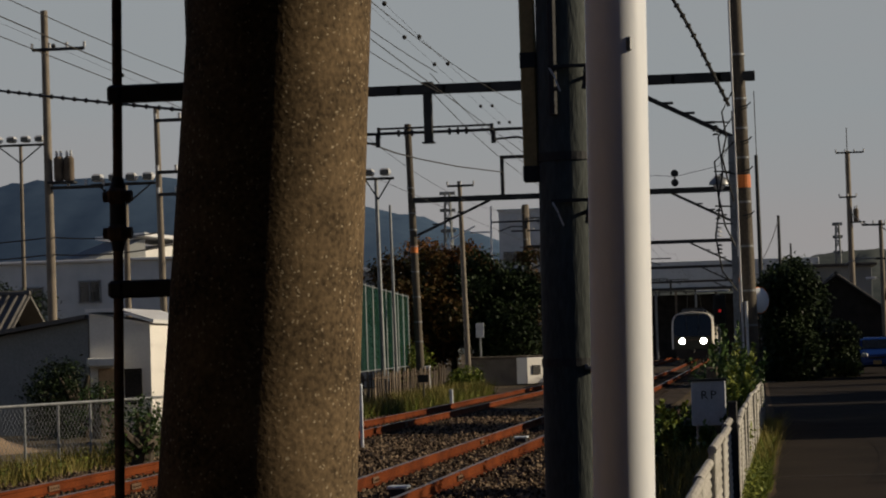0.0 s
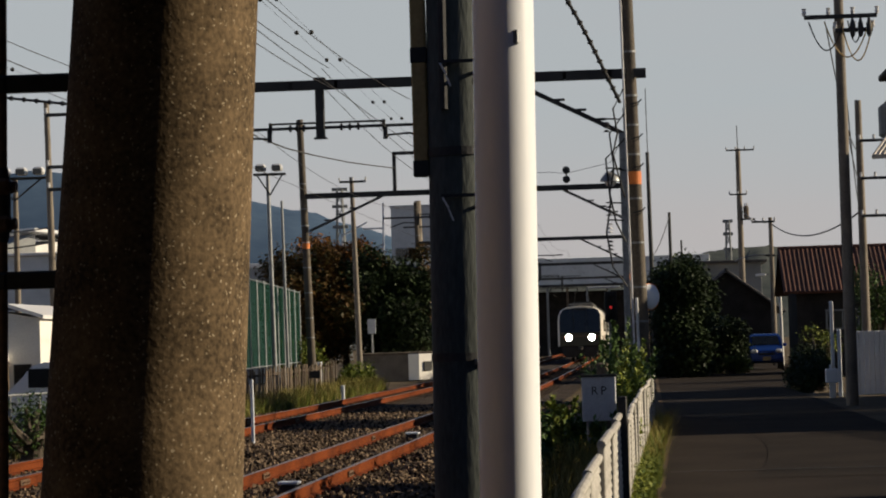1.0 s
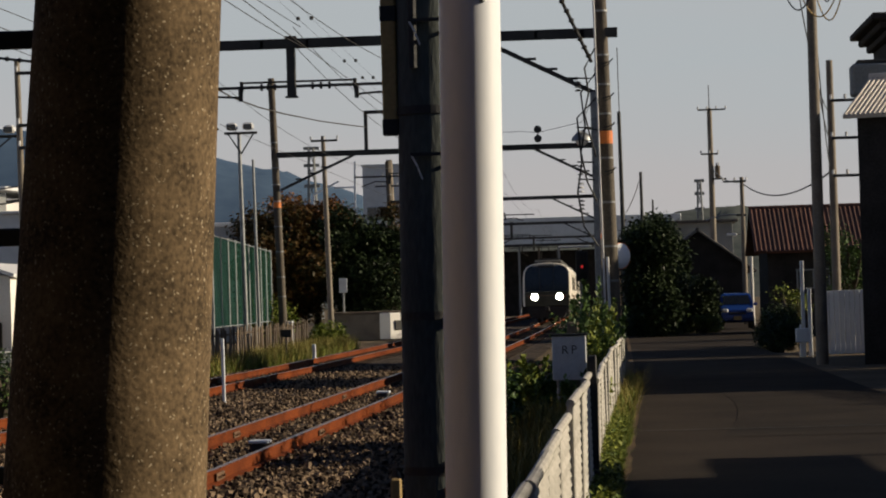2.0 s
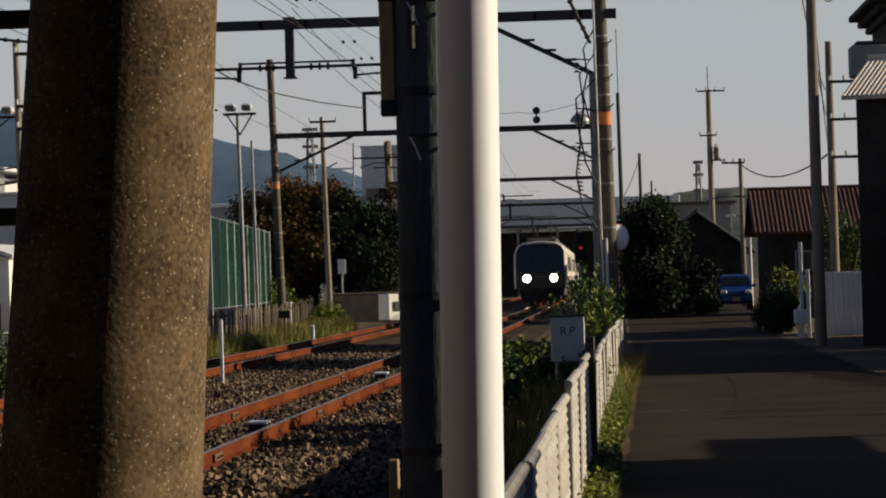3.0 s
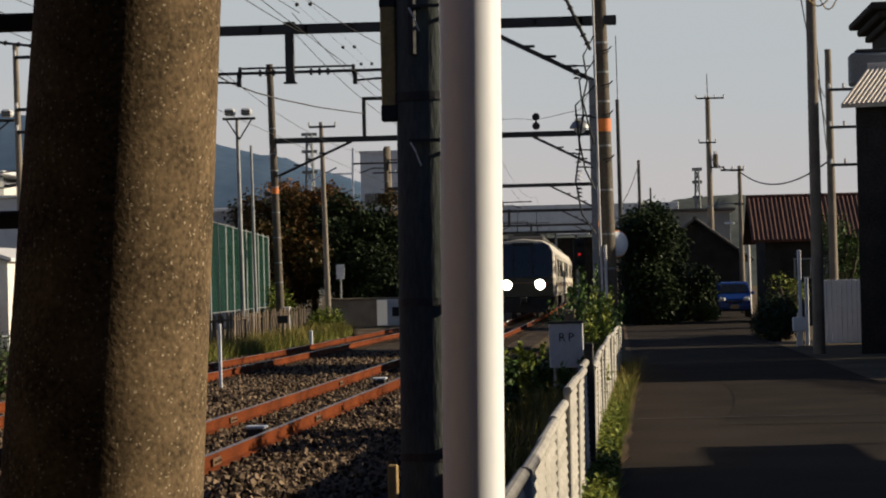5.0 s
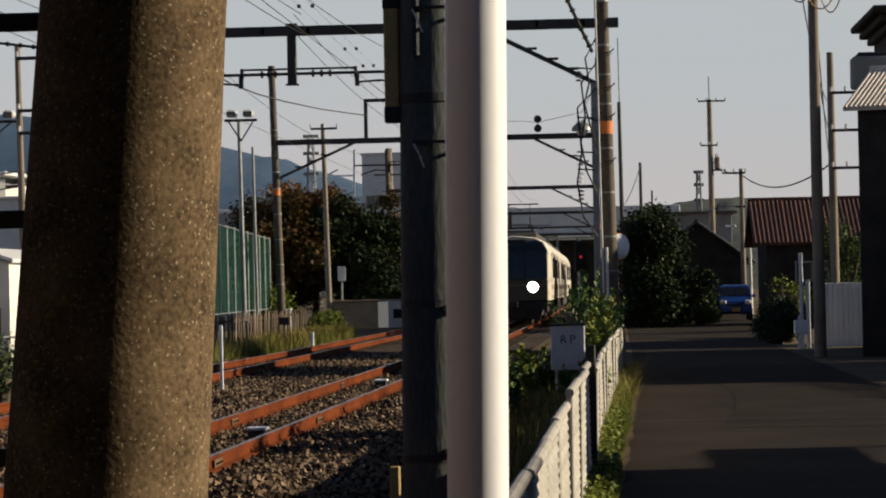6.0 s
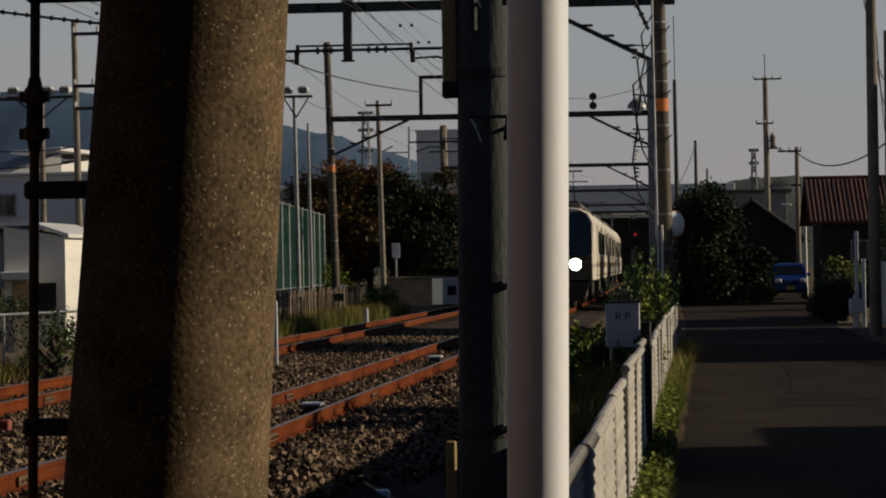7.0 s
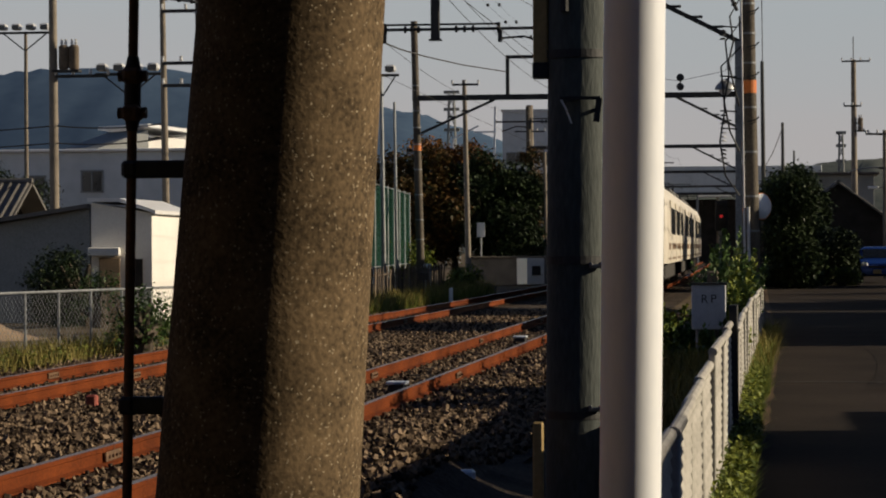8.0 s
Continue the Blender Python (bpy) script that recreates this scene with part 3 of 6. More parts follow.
def stake(name, x, y, z0, h, w, material, label, category, cap=None):
    t = thing(name, x, y, z0, label, category)
    bm = bmesh.new()
    box(bm, (0, 0, h / 2), (w, w, h), w * 0.15)
    part("post", bm, material, t)
    if cap:
        bm = bmesh.new()
        box(bm, (0, 0, h + 0.02), (w * 1.15, w * 1.15, 0.05), 0.006)
        part("cap", bm, cap, t)


stake("marker_stake", -1.03, 12.9, -0.17, 0.97, 0.028, KERB, "grey plastic marker stake beside the dark pole", "stake")
stake("cable_marker", -1.0, 12.6, -0.17, 0.93, 0.05, YELLOW, "tan concrete cable marker at the pole's foot", "marker post")
stake("distance_stake", -6.72, 46.6, -0.15, 1.19, 0.055, WHITE_PAINT, "slim white stake standing between the two tracks", "stake")
stake("boundary_stake", -8.75, 80, -0.17, 0.55, 0.11, WHITE_PAINT, "short white boundary stake in the grass", "stake")
stake("track_marker", -6.9, 27.6, -0.15, 0.2, 0.12, RED_PAINT, "short red-brown post in the ballast", "marker post")
stake("corner_stone", -1.86, 17.6, -0.13, 0.24, 0.11, WHITE_PAINT, "white boundary stone in the ballast", "boundary stone")


def trackside_box(x, y):
    t = thing("track_device", x, y, -0.1, "white-topped device lying between the rails", "track device", "devices between the rails")
    bm = bmesh.new()
    box(bm, (0, 0, 0.06), (0.20, 0.26, 0.12), 0.015)
    part("base", bm, DARK_STEEL, t)
    bm = bmesh.new()
    box(bm, (0, 0, 0.135), (0.24, 0.30, 0.035), 0.01)
    part("lid", bm, WHITE_PAINT, t, "white lid")


trackside_box(-3.98, 30.4)
trackside_box(-3.84, 46.0)


# ---------- lane-side fence ----------
def louvre_fence():
    line = (5, 9, 14.1, 21.3, 32.8, 49.8), (-0.40, -0.326, -0.245, -0.111, 0.05, 0.403)
    fx = lambda y: float(np.interp(y, *line))
    t = thing("fence", 0, 0, 0, "white louvred steel fence stained grey, between lane and railway", "fence")
    bm = bmesh.new()
    box(bm, (0, 0, 0.46), (0.045, 0.045, 0.93), 0.008)
    post = part("post", bm, FENCE_PAINT, t)
    bm = bmesh.new()
    rod(bm, (0, -0.06, 0.935), (0, 1.96, 0.935), 0.028, n=10)
    box(bm, (0, 0.95, 0.12), (0.03, 1.9, 0.03), 0.006)
    for k in range(5):
        box(bm, (-0.012, 0.06 + 0.445 * k, 0.52), (0.016, 0.022, 0.80), 0.004)
    panel = part("panel", bm, FENCE_PAINT, t)
    bm = bmesh.new()
    box(bm, (0, 0, 0), (0.058, 1.84, 0.006), 0, m=Matrix.Rotation(radians(74), 4, "Y"))
    slat = part("slat", bm, FENCE_PAINT, panel)
    y, i = 8.2, 0
    while y < 49.5:
        lift = (0.03 if y < 15 else 0.0) - 0.03 + (0.11 if 14.2 < y < 21 else 0.0)
        turn = -math.degrees(math.atan2(fx(y + 1.95) - fx(y), 1.95))
        jog = 0.007 * math.sin(i * 2.3)
        m = pose(fx(y), y, -0.06 + lift, 0, 0.8 * math.sin(i * 1.7), turn)
        p = post if i == 0 else again("post", post.data, t, m)
        q = panel if i == 0 else again("panel", panel.data, t, m @ pose(0, 0.03, jog))
        if i == 0:
            p.matrix_basis = m
            q.matrix_basis = m @ pose(0, 0.03, jog)
        for k in range(14):
            w = pose(0, 0.95, 0.17 + 0.055 * k)
            if i == 0 and k == 0:
                slat.matrix_basis = w
            else:
                again("slat", slat.data, q, w)
        y += 1.95
        i += 1
    t2 = thing("fence_post", -0.09, 21.6, -0.17, "tall dark steel post standing in the fence line", "post")
    bm = bmesh.new()
    box(bm, (0, 0, 0.64), (0.075, 0.09, 1.3), 0.01)
    part("shaft", bm, DARK_STEEL, t2)


louvre_fence()


# ---------- railway gantries ----------
def gantry(y, xl, xr, zb, top, lean, near=False, bands=(4.8,)):
    t = thing("catenary_gantry", (xl + xr) / 2, y, -0.17, "dark steel catenary beam on two concrete masts with orange bands", "catenary gantry", "gantries over the tracks")
    o = Vector((-(xl + xr) / 2, 0, 0.17))
    for x in (xl, xr):
        bm = bmesh.new()
        rings(bm, [Vector((x - lean * (z - 1), 0, z)) + o for z in (-0.17, 2, 5, top)], [0.155, 0.145, 0.135, 0.12], 18)
        mast = part("mast", bm, MAST, t, "weathered concrete mast", smooth=True)
        for z in bands:
            bm = bmesh.new()
            rings(bm, [Vector((x - lean * (z - 1), 0, z - 0.13)) + o, Vector((x - lean * (z - 1), 0, z + 0.13)) + o], 0.142, 18)
            part("painted_band", bm, ORANGE, mast)
        for z in (1.9, 2.6, 3.5, 4.4, 5.3, 5.9, 6.5, 7.4):
            bm = bmesh.new()
            rings(bm, [Vector((x - lean * (z - 1), 0, z - 0.02)) + o, Vector((x - lean * (z - 1), 0, z + 0.02)) + o], 0.150, 18)
            part("hoop", bm, GALVANISED, mast)
    bm = bmesh.new()
    for s in (-0.09, 0.09):
        box(bm, Vector(((xl + xr) / 2, s, zb)) + o, (xr - xl + 0.5, 0.02, 0.19), 0.004)
    for k in range(12):
        box(bm, Vector((xl + (xr - xl) * (k + 0.5) / 12, 0, zb)) + o, (0.06, 0.2, 0.15))
    beam_ob = part("crossbeam", bm, DARK_STEEL, t)
    for p, q in (((xl + 0.05, 0, zb - 1.25), (xl + 2.7, 0, zb - 0.08)), ((xr - 0.1, 0, zb - 1.3), (xr - 2.5, 0, zb - 0.08))):
        bm = bmesh.new()
        beam(bm, Vector(p) + o, Vector(q) + o, 0.09, 0.09, 0.01)
        d = Vector(q) - Vector(p)
        for k in (0.25, 0.42, 0.6):
            c = Vector(p) + d * k + o
            box(bm, c + Vector((0, 0, 0.08)), (0.24, 0.1, 0.05), 0.01)
        part("brace", bm, DARK_STEEL, t)
    # hanging post with arms for the wires of both tracks
    mid = (xl + xr) / 2 - 0.82
    bm = bmesh.new()
    box(bm, Vector((mid, 0, zb - 0.48)) + o, (0.18, 0.16, 1.24), 0.012)
    box(bm, Vector((mid, 0, zb + 0.13)) + o, (0.24, 0.24, 0.03))
    box(bm, Vector((mid, 0, zb - 1.10)) + o, (0.26, 0.22, 0.03))
    drop = part("drop_post", bm, DARK_STEEL, t)
    for s, reach in ((-1, 2.3), (1, 2.9)):
        bm = bmesh.new()
        z = zb - 0.88
        rod(bm, Vector((mid, 0, z)) + o, Vector((mid + s * reach, 0, z)) + o, 0.032)
        rod(bm, Vector((mid, 0, z + 0.1)) + o, Vector((mid + s * reach * 0.45, 0, z + 0.1)) + o, 0.022)
        box(bm, Vector((mid + s * reach * 0.45, 0, z + 0.02)) + o, (0.07, 0.08, 0.22), 0.01)
        arm = part("arm", bm, DARK_STEEL, t)
        for k in (0.14, 0.2, 0.26):
            bm = bmesh.new()
            rod(bm, Vector((mid + s * reach * k, 0, z)) + o, Vector((mid + s * (reach * k + 0.05), 0, z)) + o, 0.07, n=14)
            part("insulator", bm, DARK_STEEL, arm)
        bm = bmesh.new()
        x0 = mid + s * reach * 0.46
        box(bm, Vector((x0, 0, z - 0.14)) + o, (0.09, 0.08, 0.28), 0.01)
        rings(bm, [Vector((x0, 0, z - 0.2)) + o, Vector((x0 + s * 0.5, 0, z - 0.17)) + o, Vector((x0 + s * 1.0, 0, z - 0.34)) + o], 0.022, 8)
        part("steady_arm", bm, DARK_STEEL, arm)
    return t


gantry(54, -11.02, 0.24, 6.96, 9.8, 0.013, True, (4.82,))
gantry(94, -11.36, 0.30, 6.95, 9.7, 0.022, False, (5.2,))
gantry(143, -11.2, 0.05, 6.98, 9.2, 0.02)
gantry(190, -11.0, 0.05, 6.92, 9.0, 0.015)
gantry(238, -10.6, 0.4, 6.95, 9.0, 0.015)


def mast_fittings():
    """What hangs on the right-hand mast: steel upright, pipe, lamp, cable loops."""
    t = thing("steel_upright", -0.02, 53.75, -0.17, "grey steel upright strapped beside the concrete mast", "steel post")
    bm = bmesh.new()
    box(bm, (-0.02, 0, 2.95), (0.13, 0.12, 5.9), 0.01)
    part("shaft", bm, GALVANISED, t)
    bm = bmesh.new()
    rod(bm, (0.10, -0.05, 0.3), (0.03, -0.05, 9.0), 0.022)
    part("cable_pipe", bm, PORCELAIN, t, "thin white cable pipe", smooth=True)
    bm = bmesh.new()
    rod(bm, (0.19, -0.06, 0.3), (0.17, -0.06, 2.55), 0.03)
    part("post_stub", bm, PORCELAIN, t, smooth=True)
    lamp = thing("platform_lamp", -0.30, 53.7, 4.75, "bell-shaped lamp on a bracket from the mast", "lamp")
    bm = bmesh.new()
    rings(bm, [(0, 0, 0.0), (0, 0, 0.06), (0, 0, 0.12), (0, 0, 0.2)], [0.21, 0.2, 0.15, 0.05], 20)
    part("shade", bm, GALVANISED, lamp, smooth=True)
    bm = bmesh.new()
    rings(bm, [(0, 0, 0.18), (0.1, 0, 0.26), (0.35, 0, 0.2)], 0.02, 8)
    part("arm", bm, DARK_STEEL, lamp)
    bm = bmesh.new()
    rings(bm, [(0, 0, -0.1), (0, 0, -0.03), (0, 0, 0.01)], [0.06, 0.12, 0.12], 16)
    part("bulb_cover", bm, TUBE_ON, lamp, smooth=True)
    m = thing("traffic_mirror", 0.43, 54.3, 2.40, "round traffic mirror seen from its white domed back", "traffic mirror", rz=45)
    bm = bmesh.new()
    rings(bm, [(0, -0.09, 0), (0, -0.08, 0), (0, -0.05, 0), (0, 0.0, 0)], [0.05, 0.13, 0.22, 0.26], 28)
    part("back_shell", bm, POST_WHITE, m, "white domed back", smooth=True)
    bm = bmesh.new()
    rings(bm, [(0, 0.0, 0), (0, 0.03, 0)], [0.275, 0.275], 28)
    part("rim", bm, ORANGE, m, smooth=True)
    bm = bmesh.new()
    rings(bm, [(0, 0.031, 0), (0, 0.05, 0), (0, 0.06, 0)], [0.25, 0.16, 0.03], 28)
    part("glass", bm, MIRROR, m, smooth=True)
    bm = bmesh.new()
    rod(bm, (0, -0.05, 0.0), (-0.22, 0.06, 0), 0.025)
    part("bracket", bm, GALVANISED, m)
    a = thing("marker_reflector", -0.02, 53.0, 0.75, "small amber reflector on a short stem at the mast", "reflector")
    bm = bmesh.new()
    rings(bm, [(0, 0, 0.22), (0, -0.02, 0.22), (0, -0.03, 0.22)], [0.075, 0.075, 0.05], 16)
    part("lens", bm, AMBER, a, smooth=True)
    bm = bmesh.new()
    rod(bm, (0, 0.01, -0.92), (0, 0.01, 0.2), 0.015)
    part("stem", bm, GALVANISED, a)
    def cable(name, pts, r, label, bumps=False):
        c = thing(name, *pts[0], label=label, category="cable", group="cables on the mast")
        o = Vector(pts[0])
        bm = bmesh.new()
        rings(bm, [Vector(p) - o for p in pts], r, 8)
        part("core", bm, BLACK, c, smooth=True)
        if bumps:
            for i in range(len(pts) - 1):
                p, q = Vector(pts[i]) - o, Vector(pts[i + 1]) - o
                bm = bmesh.new()
                rings(bm, [p, p.lerp(q, 0.2), p.lerp(q, 0.4)], [r, r * 1.9, r], 8)
                part("binding_ring", bm, WIRE, c)
    loop = [(-2.0 + 1.95 * k ** 0.62, 53.4, 9.6 - 3.35 * k ** 0.9 + 0.30 * max(0, k - 0.8)) for k in [i / 16 for i in range(17)]]
    cable("feeder_cable", loop, 0.035, "thick spiral-bound feeder cable sagging to the mast", True)
    for k in range(3):
        x = -0.17 - 0.09 * k
        pts = [(0.02, 53.5, 6.6 - 0.5 * k), (x - 0.03, 53.45, 6.2 - 0.5 * k), (x + 0.04, 53.45, 5.7 - 0.7 * k), (x - 0.06, 53.45, 5.3 - 0.8 * k), (x + 0.05, 53.45, 4.8 - 0.9 * k), (-0.02, 53.5, 4.4 - 0.9 * k)]
        cable("jumper_cable", pts, 0.018, "loose black jumper cable looping beside the mast")
    for k, z in enumerate((6.0, 5.0, 4.3, 3.95, 3.6)):
        s = thing("insulator_string", -0.06, 53.6, z, "small insulator string on a bracket at the mast", "insulator", "insulators on the mast")
        bm = bmesh.new()
        rod(bm, (0, 0, 0), (-0.34, 0, 0.02), 0.016)
        part("pin", bm, DARK_STEEL, s)
        for j in range(3):
            bm = bmesh.new()
            rings(bm, [(-0.28, 0, -0.05 - 0.08 * j), (-0.28, 0, -0.09 - 0.08 * j)], [0.03, 0.075], 12)
            part("disc", bm, PORCELAIN if k % 2 else DARK_STEEL, s)
    for z in (6.3, 5.6, 5.0, 4.1):
        s = thing("pole_bracket", 0.2, 53.7, z, "small hooked steel bracket on the mast", "bracket", "brackets on the mast")
        bm = bmesh.new()
        rings(bm, [(-0.06, 0, 0), (0.12, 0, 0.04), (0.18, 0, 0.1)], 0.016, 6)
        rings(bm, [(-0.02, 0, -0.06), (0.12, 0, 0.0)], 0.012, 6)
        part("hook", bm, DARK_STEEL, s)


mast_fittings()


def line_bracket():
    t = thing("line_bracket", -8.2, 94, 6.93, "raised dark steel frame standing on the crossbeam", "steel frame")
    bm = bmesh.new()
    box(bm, (0, 0, 0.75), (0.13, 0.12, 1.5), 0.01)
    box(bm, (1.4, 0, 1.45), (2.9, 0.12, 0.12), 0.01)
    box(bm, (2.8, 0, 0.75), (0.1, 0.12, 1.5), 0.01)
    part("frame", bm, DARK_STEEL, t)


line_bracket()


def wire(name, pts, r, label, balls=0, material=WIRE, group="overhead wires"):
    o = Vector(pts[0])
    t = thing(name, *pts[0], label=label, category="overhead wire", group=group)
    bm = bmesh.new()
    rings(bm, [Vector(p) - o for p in pts], r, 5)
    part("strand", bm, material, t)
    if balls:
        ps = [Vector(p) - o for p in pts]
        bm = bmesh.new()
        bmesh.ops.create_icosphere(bm, subdivisions=2, radius=0.055)
        first = part("marker_ball", bm, BLACK, t, smooth=True)
        for k in range(balls):
            u = (k + 0.5) / balls * (len(ps) - 1)
            p = ps[int(u)].lerp(ps[int(u) + 1], u - int(u))
            if k == 0:
                first.location = p
            else:
                again("marker_ball", first.data, t, Matrix.Translation(p))


GY = (12, 54, 94, 143, 190, 238)
for centre in (near_track, far_track):
    for a_, b_ in zip(GY, GY[1:]):
        wire("messenger_wire", sag((centre(a_), a_, 6.35), (centre(b_), b_, 6.35), 0.55), 0.006, "thin messenger wire sagging between gantries")
        wire("contact_wire", sag((centre(a_) + 0.15, a_, 5.35), (centre(b_) - 0.15, b_, 5.35), 0.02), 0.006, "straight contact wire over the track")
for x, z in ((-6.15, 7.3), (-6.1, 6.88)):
    for a_, b_ in zip(GY[:4], GY[1:4]):
        wire("feeder_wire", sag((x, a_, z), (x + 0.15, b_, z), 0.35), 0.008, "bare feeder wire above the crossbeams")
for x in (-7.62, -7.27):
    wire("signal_line", [(x, 27.8 + 6.2 * k, 9.0) for k in range(18)], 0.004, "thin aerial line with small black marker balls", balls=17)
wire("signal_line", [(-15.75, 36 + 7 * k, 9.0) for k in range(12)], 0.004, "thin aerial line with small black marker balls", balls=11)
wire("aerial_bundle", sag((-28, 73, 10.7), (-11.15, 54, 6.72), 0.12, 48), 0.03, "thick aerial cable bundle with ring hangers", balls=46)
wire("span_wire", sag((-12.6, 38, 7.65), (-13.4, 76, 8.3), 0.1), 0.012, "thin slanting span wire")
wire("span_wire", [(-8.1, 54, 6.3), (-8.3, 60, 6.38), (-8.45, 66, 6.58), (-8.53, 72, 6.83), (-8.48, 81, 7.22), (-8.3, 88, 7.55), (-8.2, 94, 7.85)], 0.02, "slack wire dipping between the gantries")


# ---------- train ----------
def train():
    """A cream electric train of three cars; its nose is at the origin and it runs towards -Y."""
    t = thing("train", 0, 0, 0, "cream electric commuter train with brown stripes and lit headlamps", "train")
    half, floor_z, wall_z, roof_z = 1.45, 1.02, 3.05, 3.62
    section = [(-half, floor_z), (-half - 0.02, 1.5), (-half, wall_z - 0.35), (-half + 0.06, wall_z), (-half + 0.22, wall_z + 0.3), (-half + 0.55, roof_z - 0.1), (0, roof_z),
               (half - 0.55, roof_z - 0.1), (half - 0.22, wall_z + 0.3), (half - 0.06, wall_z), (half, wall_z - 0.35), (half + 0.02, 1.5), (half, floor_z)]
    section = [(u, w - 0.02) for u, w in section]
    for c in range(3):
        y0 = 20.4 * c
        bm = bmesh.new()
        prev = None
        # the nose is raked and rounded in plan
        steps = ((0.0, 0.90, 0.30), (0.12, 0.96, 0.12), (0.4, 0.99, 0.03), (0.9, 1.0, 0.0), (19.9, 1.0, 0.0)) if c == 0 else ((0.0, 1, 0), (19.9, 1, 0))
        for yy, squeeze, rake in steps:
            ring = [bm.verts.new((u * squeeze, y0 + yy + rake * max(0, w - 1.75) / 1.9, floor_z + (w - floor_z) * (1 - 0.04 * (1 - squeeze) * 10 * (w > 3)))) for u, w in section]
            if prev:
                for k in range(len(ring)):
                    bm.faces.new([prev[k], prev[(k + 1) % len(ring)], ring[(k + 1) % len(ring)], ring[k]])
            else:
                bm.faces.new(ring)
            prev = ring
        bm.faces.new(prev)
        body = part("car_body", bm, CREAM, t, "cream painted car body", smooth=True)
        for s in (-1, 1):
            for lo, hi, name in ((1.42, 1.62, "stripe"), (1.12, 1.18, "sill_line")):
                bm = bmesh.new()
                box(bm, (s * (half + 0.018), y0 + 10.4, (lo + hi) / 2), (0.012, 18.9, hi - lo))
                part(name, bm, TRAIN_STRIPE, body)
            for k in range(3):
                yd = y0 + 3.6 + 6.2 * k
                for leaf in (-0.33, 0.33):
                    bm = bmesh.new()
                    box(bm, (s * (half + 0.012), yd + leaf, 2.0), (0.03, 0.62, 1.86), 0.01)
                    door = part("door", bm, CREAM, body)
                    bm = bmesh.new()
                    box(bm, (s * (half + 0.03), yd + leaf, 2.32), (0.012, 0.42, 0.78), 0.004)
                    part("door_pane", bm, GLASS, body)
                for w in (1.45, 2.9, 4.35):
                    if yd + w > y0 + 19.4:
                        continue
                    bm = bmesh.new()
                    box(bm, (s * (half + 0.006), yd + w, 2.3), (0.03, 1.2, 0.82), 0.01)
                    part("window", bm, GLASS, body)
        for k in range(3):
            bm = bmesh.new()
            box(bm, (0, y0 + 6.5 + 5 * k, roof_z + 0.06), (1.7, 2.4, 0.26), 0.08)
            part("roof_unit", bm, TRAIN_GREY, body)
        bm = bmesh.new()
        box(bm, (0, y0 + 10, 0.72), (2.5, 11.5, 0.5), 0.05)
        for yb in (2.9, 17.0):
            box(bm, (0, y0 + yb, 0.55), (2.1, 3.0, 0.35), 0.04)
        part("underframe", bm, UNDER, t, "dark underframe with equipment boxes")
        for yb in (1.85, 3.95, 15.95, 18.05):
            for s in (-1, 1):
                bm = bmesh.new()
                rod(bm, (s * 0.5, y0 + yb, 0.43), (s * 0.63, y0 + yb, 0.43), 0.43, n=24)
                part("wheel", bm, UNDER, t)
    # face of the leading car
    bm = bmesh.new()
    prism(bm, [(-1.32, 0, 1.86), (1.32, 0, 1.86), (1.32, 0, 2.5), (1.29, 0, 3.0), (1.1, 0, 3.30), (0.95, 0, 3.38), (-0.95, 0, 3.38), (-1.1, 0, 3.30), (-1.29, 0, 3.0), (-1.32, 0, 2.5)], (0, -0.03, 0.0))
    for v in bm.verts:
        v.co.y += 0.30 * max(0, v.co.z - 1.75) / 1.9 - 0.012
    part("windscreen", bm, GLASS, t, "wide dark windscreen")
    for x in (-0.42, 0.42):
        bm = bmesh.new()
        beam(bm, (x, -0.03, 1.88), (x, 0.2, 3.28), 0.05, 0.05, 0.01)
        part("window_pillar", bm, BLACK, t)
    bm = bmesh.new()
    box(bm, (0, -0.01, 1.42), (2.66, 0.05, 0.86), 0.05)
    mask = part("lamp_panel", bm, TRAIN_SHADED, t, "lamp panel, shade and lamp glow put into dark olive")
    bm = bmesh.new()
    box(bm, (0, -0.04, 1.62), (2.5, 0.02, 0.05), 0.005)
    part("trim_strip", bm, TRAIN_STRIPE, mask)
    bm = bmesh.new()
    box(bm, (0, 0.2, 3.36), (1.0, 0.06, 0.14), 0.03)
    part("destination_box", bm, BLACK, t)
    for s in (-1, 1):
        bm = bmesh.new()
        rings(bm, [(s * 0.74, -0.02, 1.54), (s * 0.74, -0.07, 1.54)], [0.24, 0.22], 20)
        lamp = part("headlamp", bm, GALVANISED, mask, "round lamp housing", smooth=True)
        # Lens drawn wider than the lamp, so its size stands for bloom.
        bm = bmesh.new()
        rings(bm, [(s * 0.74, -0.07, 1.54), (s * 0.74, -0.085, 1.54)], [0.21, 0.16], 20)
        part("lens", bm, LAMP_ON, mask, "glowing headlamp lens widened for its bloom")
        bm = bmesh.new()
        box(bm, (s * 1.04, -0.02, 1.54), (0.16, 0.05, 0.14), 0.02)
        part("tail_lamp", bm, RED_PAINT, mask)
    bm = bmesh.new()
    prism(bm, [(-1.25, 0.0, 0.95), (1.25, 0.0, 0.95), (1.0, 0.05, 0.28), (-1.0, 0.05, 0.28)], (0, 0.25, 0))
    part("skirt", bm, UNDER, t, "dark front skirt")
    bm = bmesh.new()
    box(bm, (0, -0.25, 0.85), (0.28, 0.6, 0.26), 0.03)
    part("coupler", bm, UNDER, t)
    bm = bmesh.new()
    for s in (-0.5, 0.5):
        rings(bm, [(s, 8.6, roof_z + 0.3), (s * 0.9, 7.9, roof_z + 0.85), (s * 0.9, 8.7, roof_z + 1.45)], 0.025, 6)
    rod(bm, (-0.8, 8.7, roof_z + 1.47), (0.8, 8.7, roof_z + 1.47), 0.03)
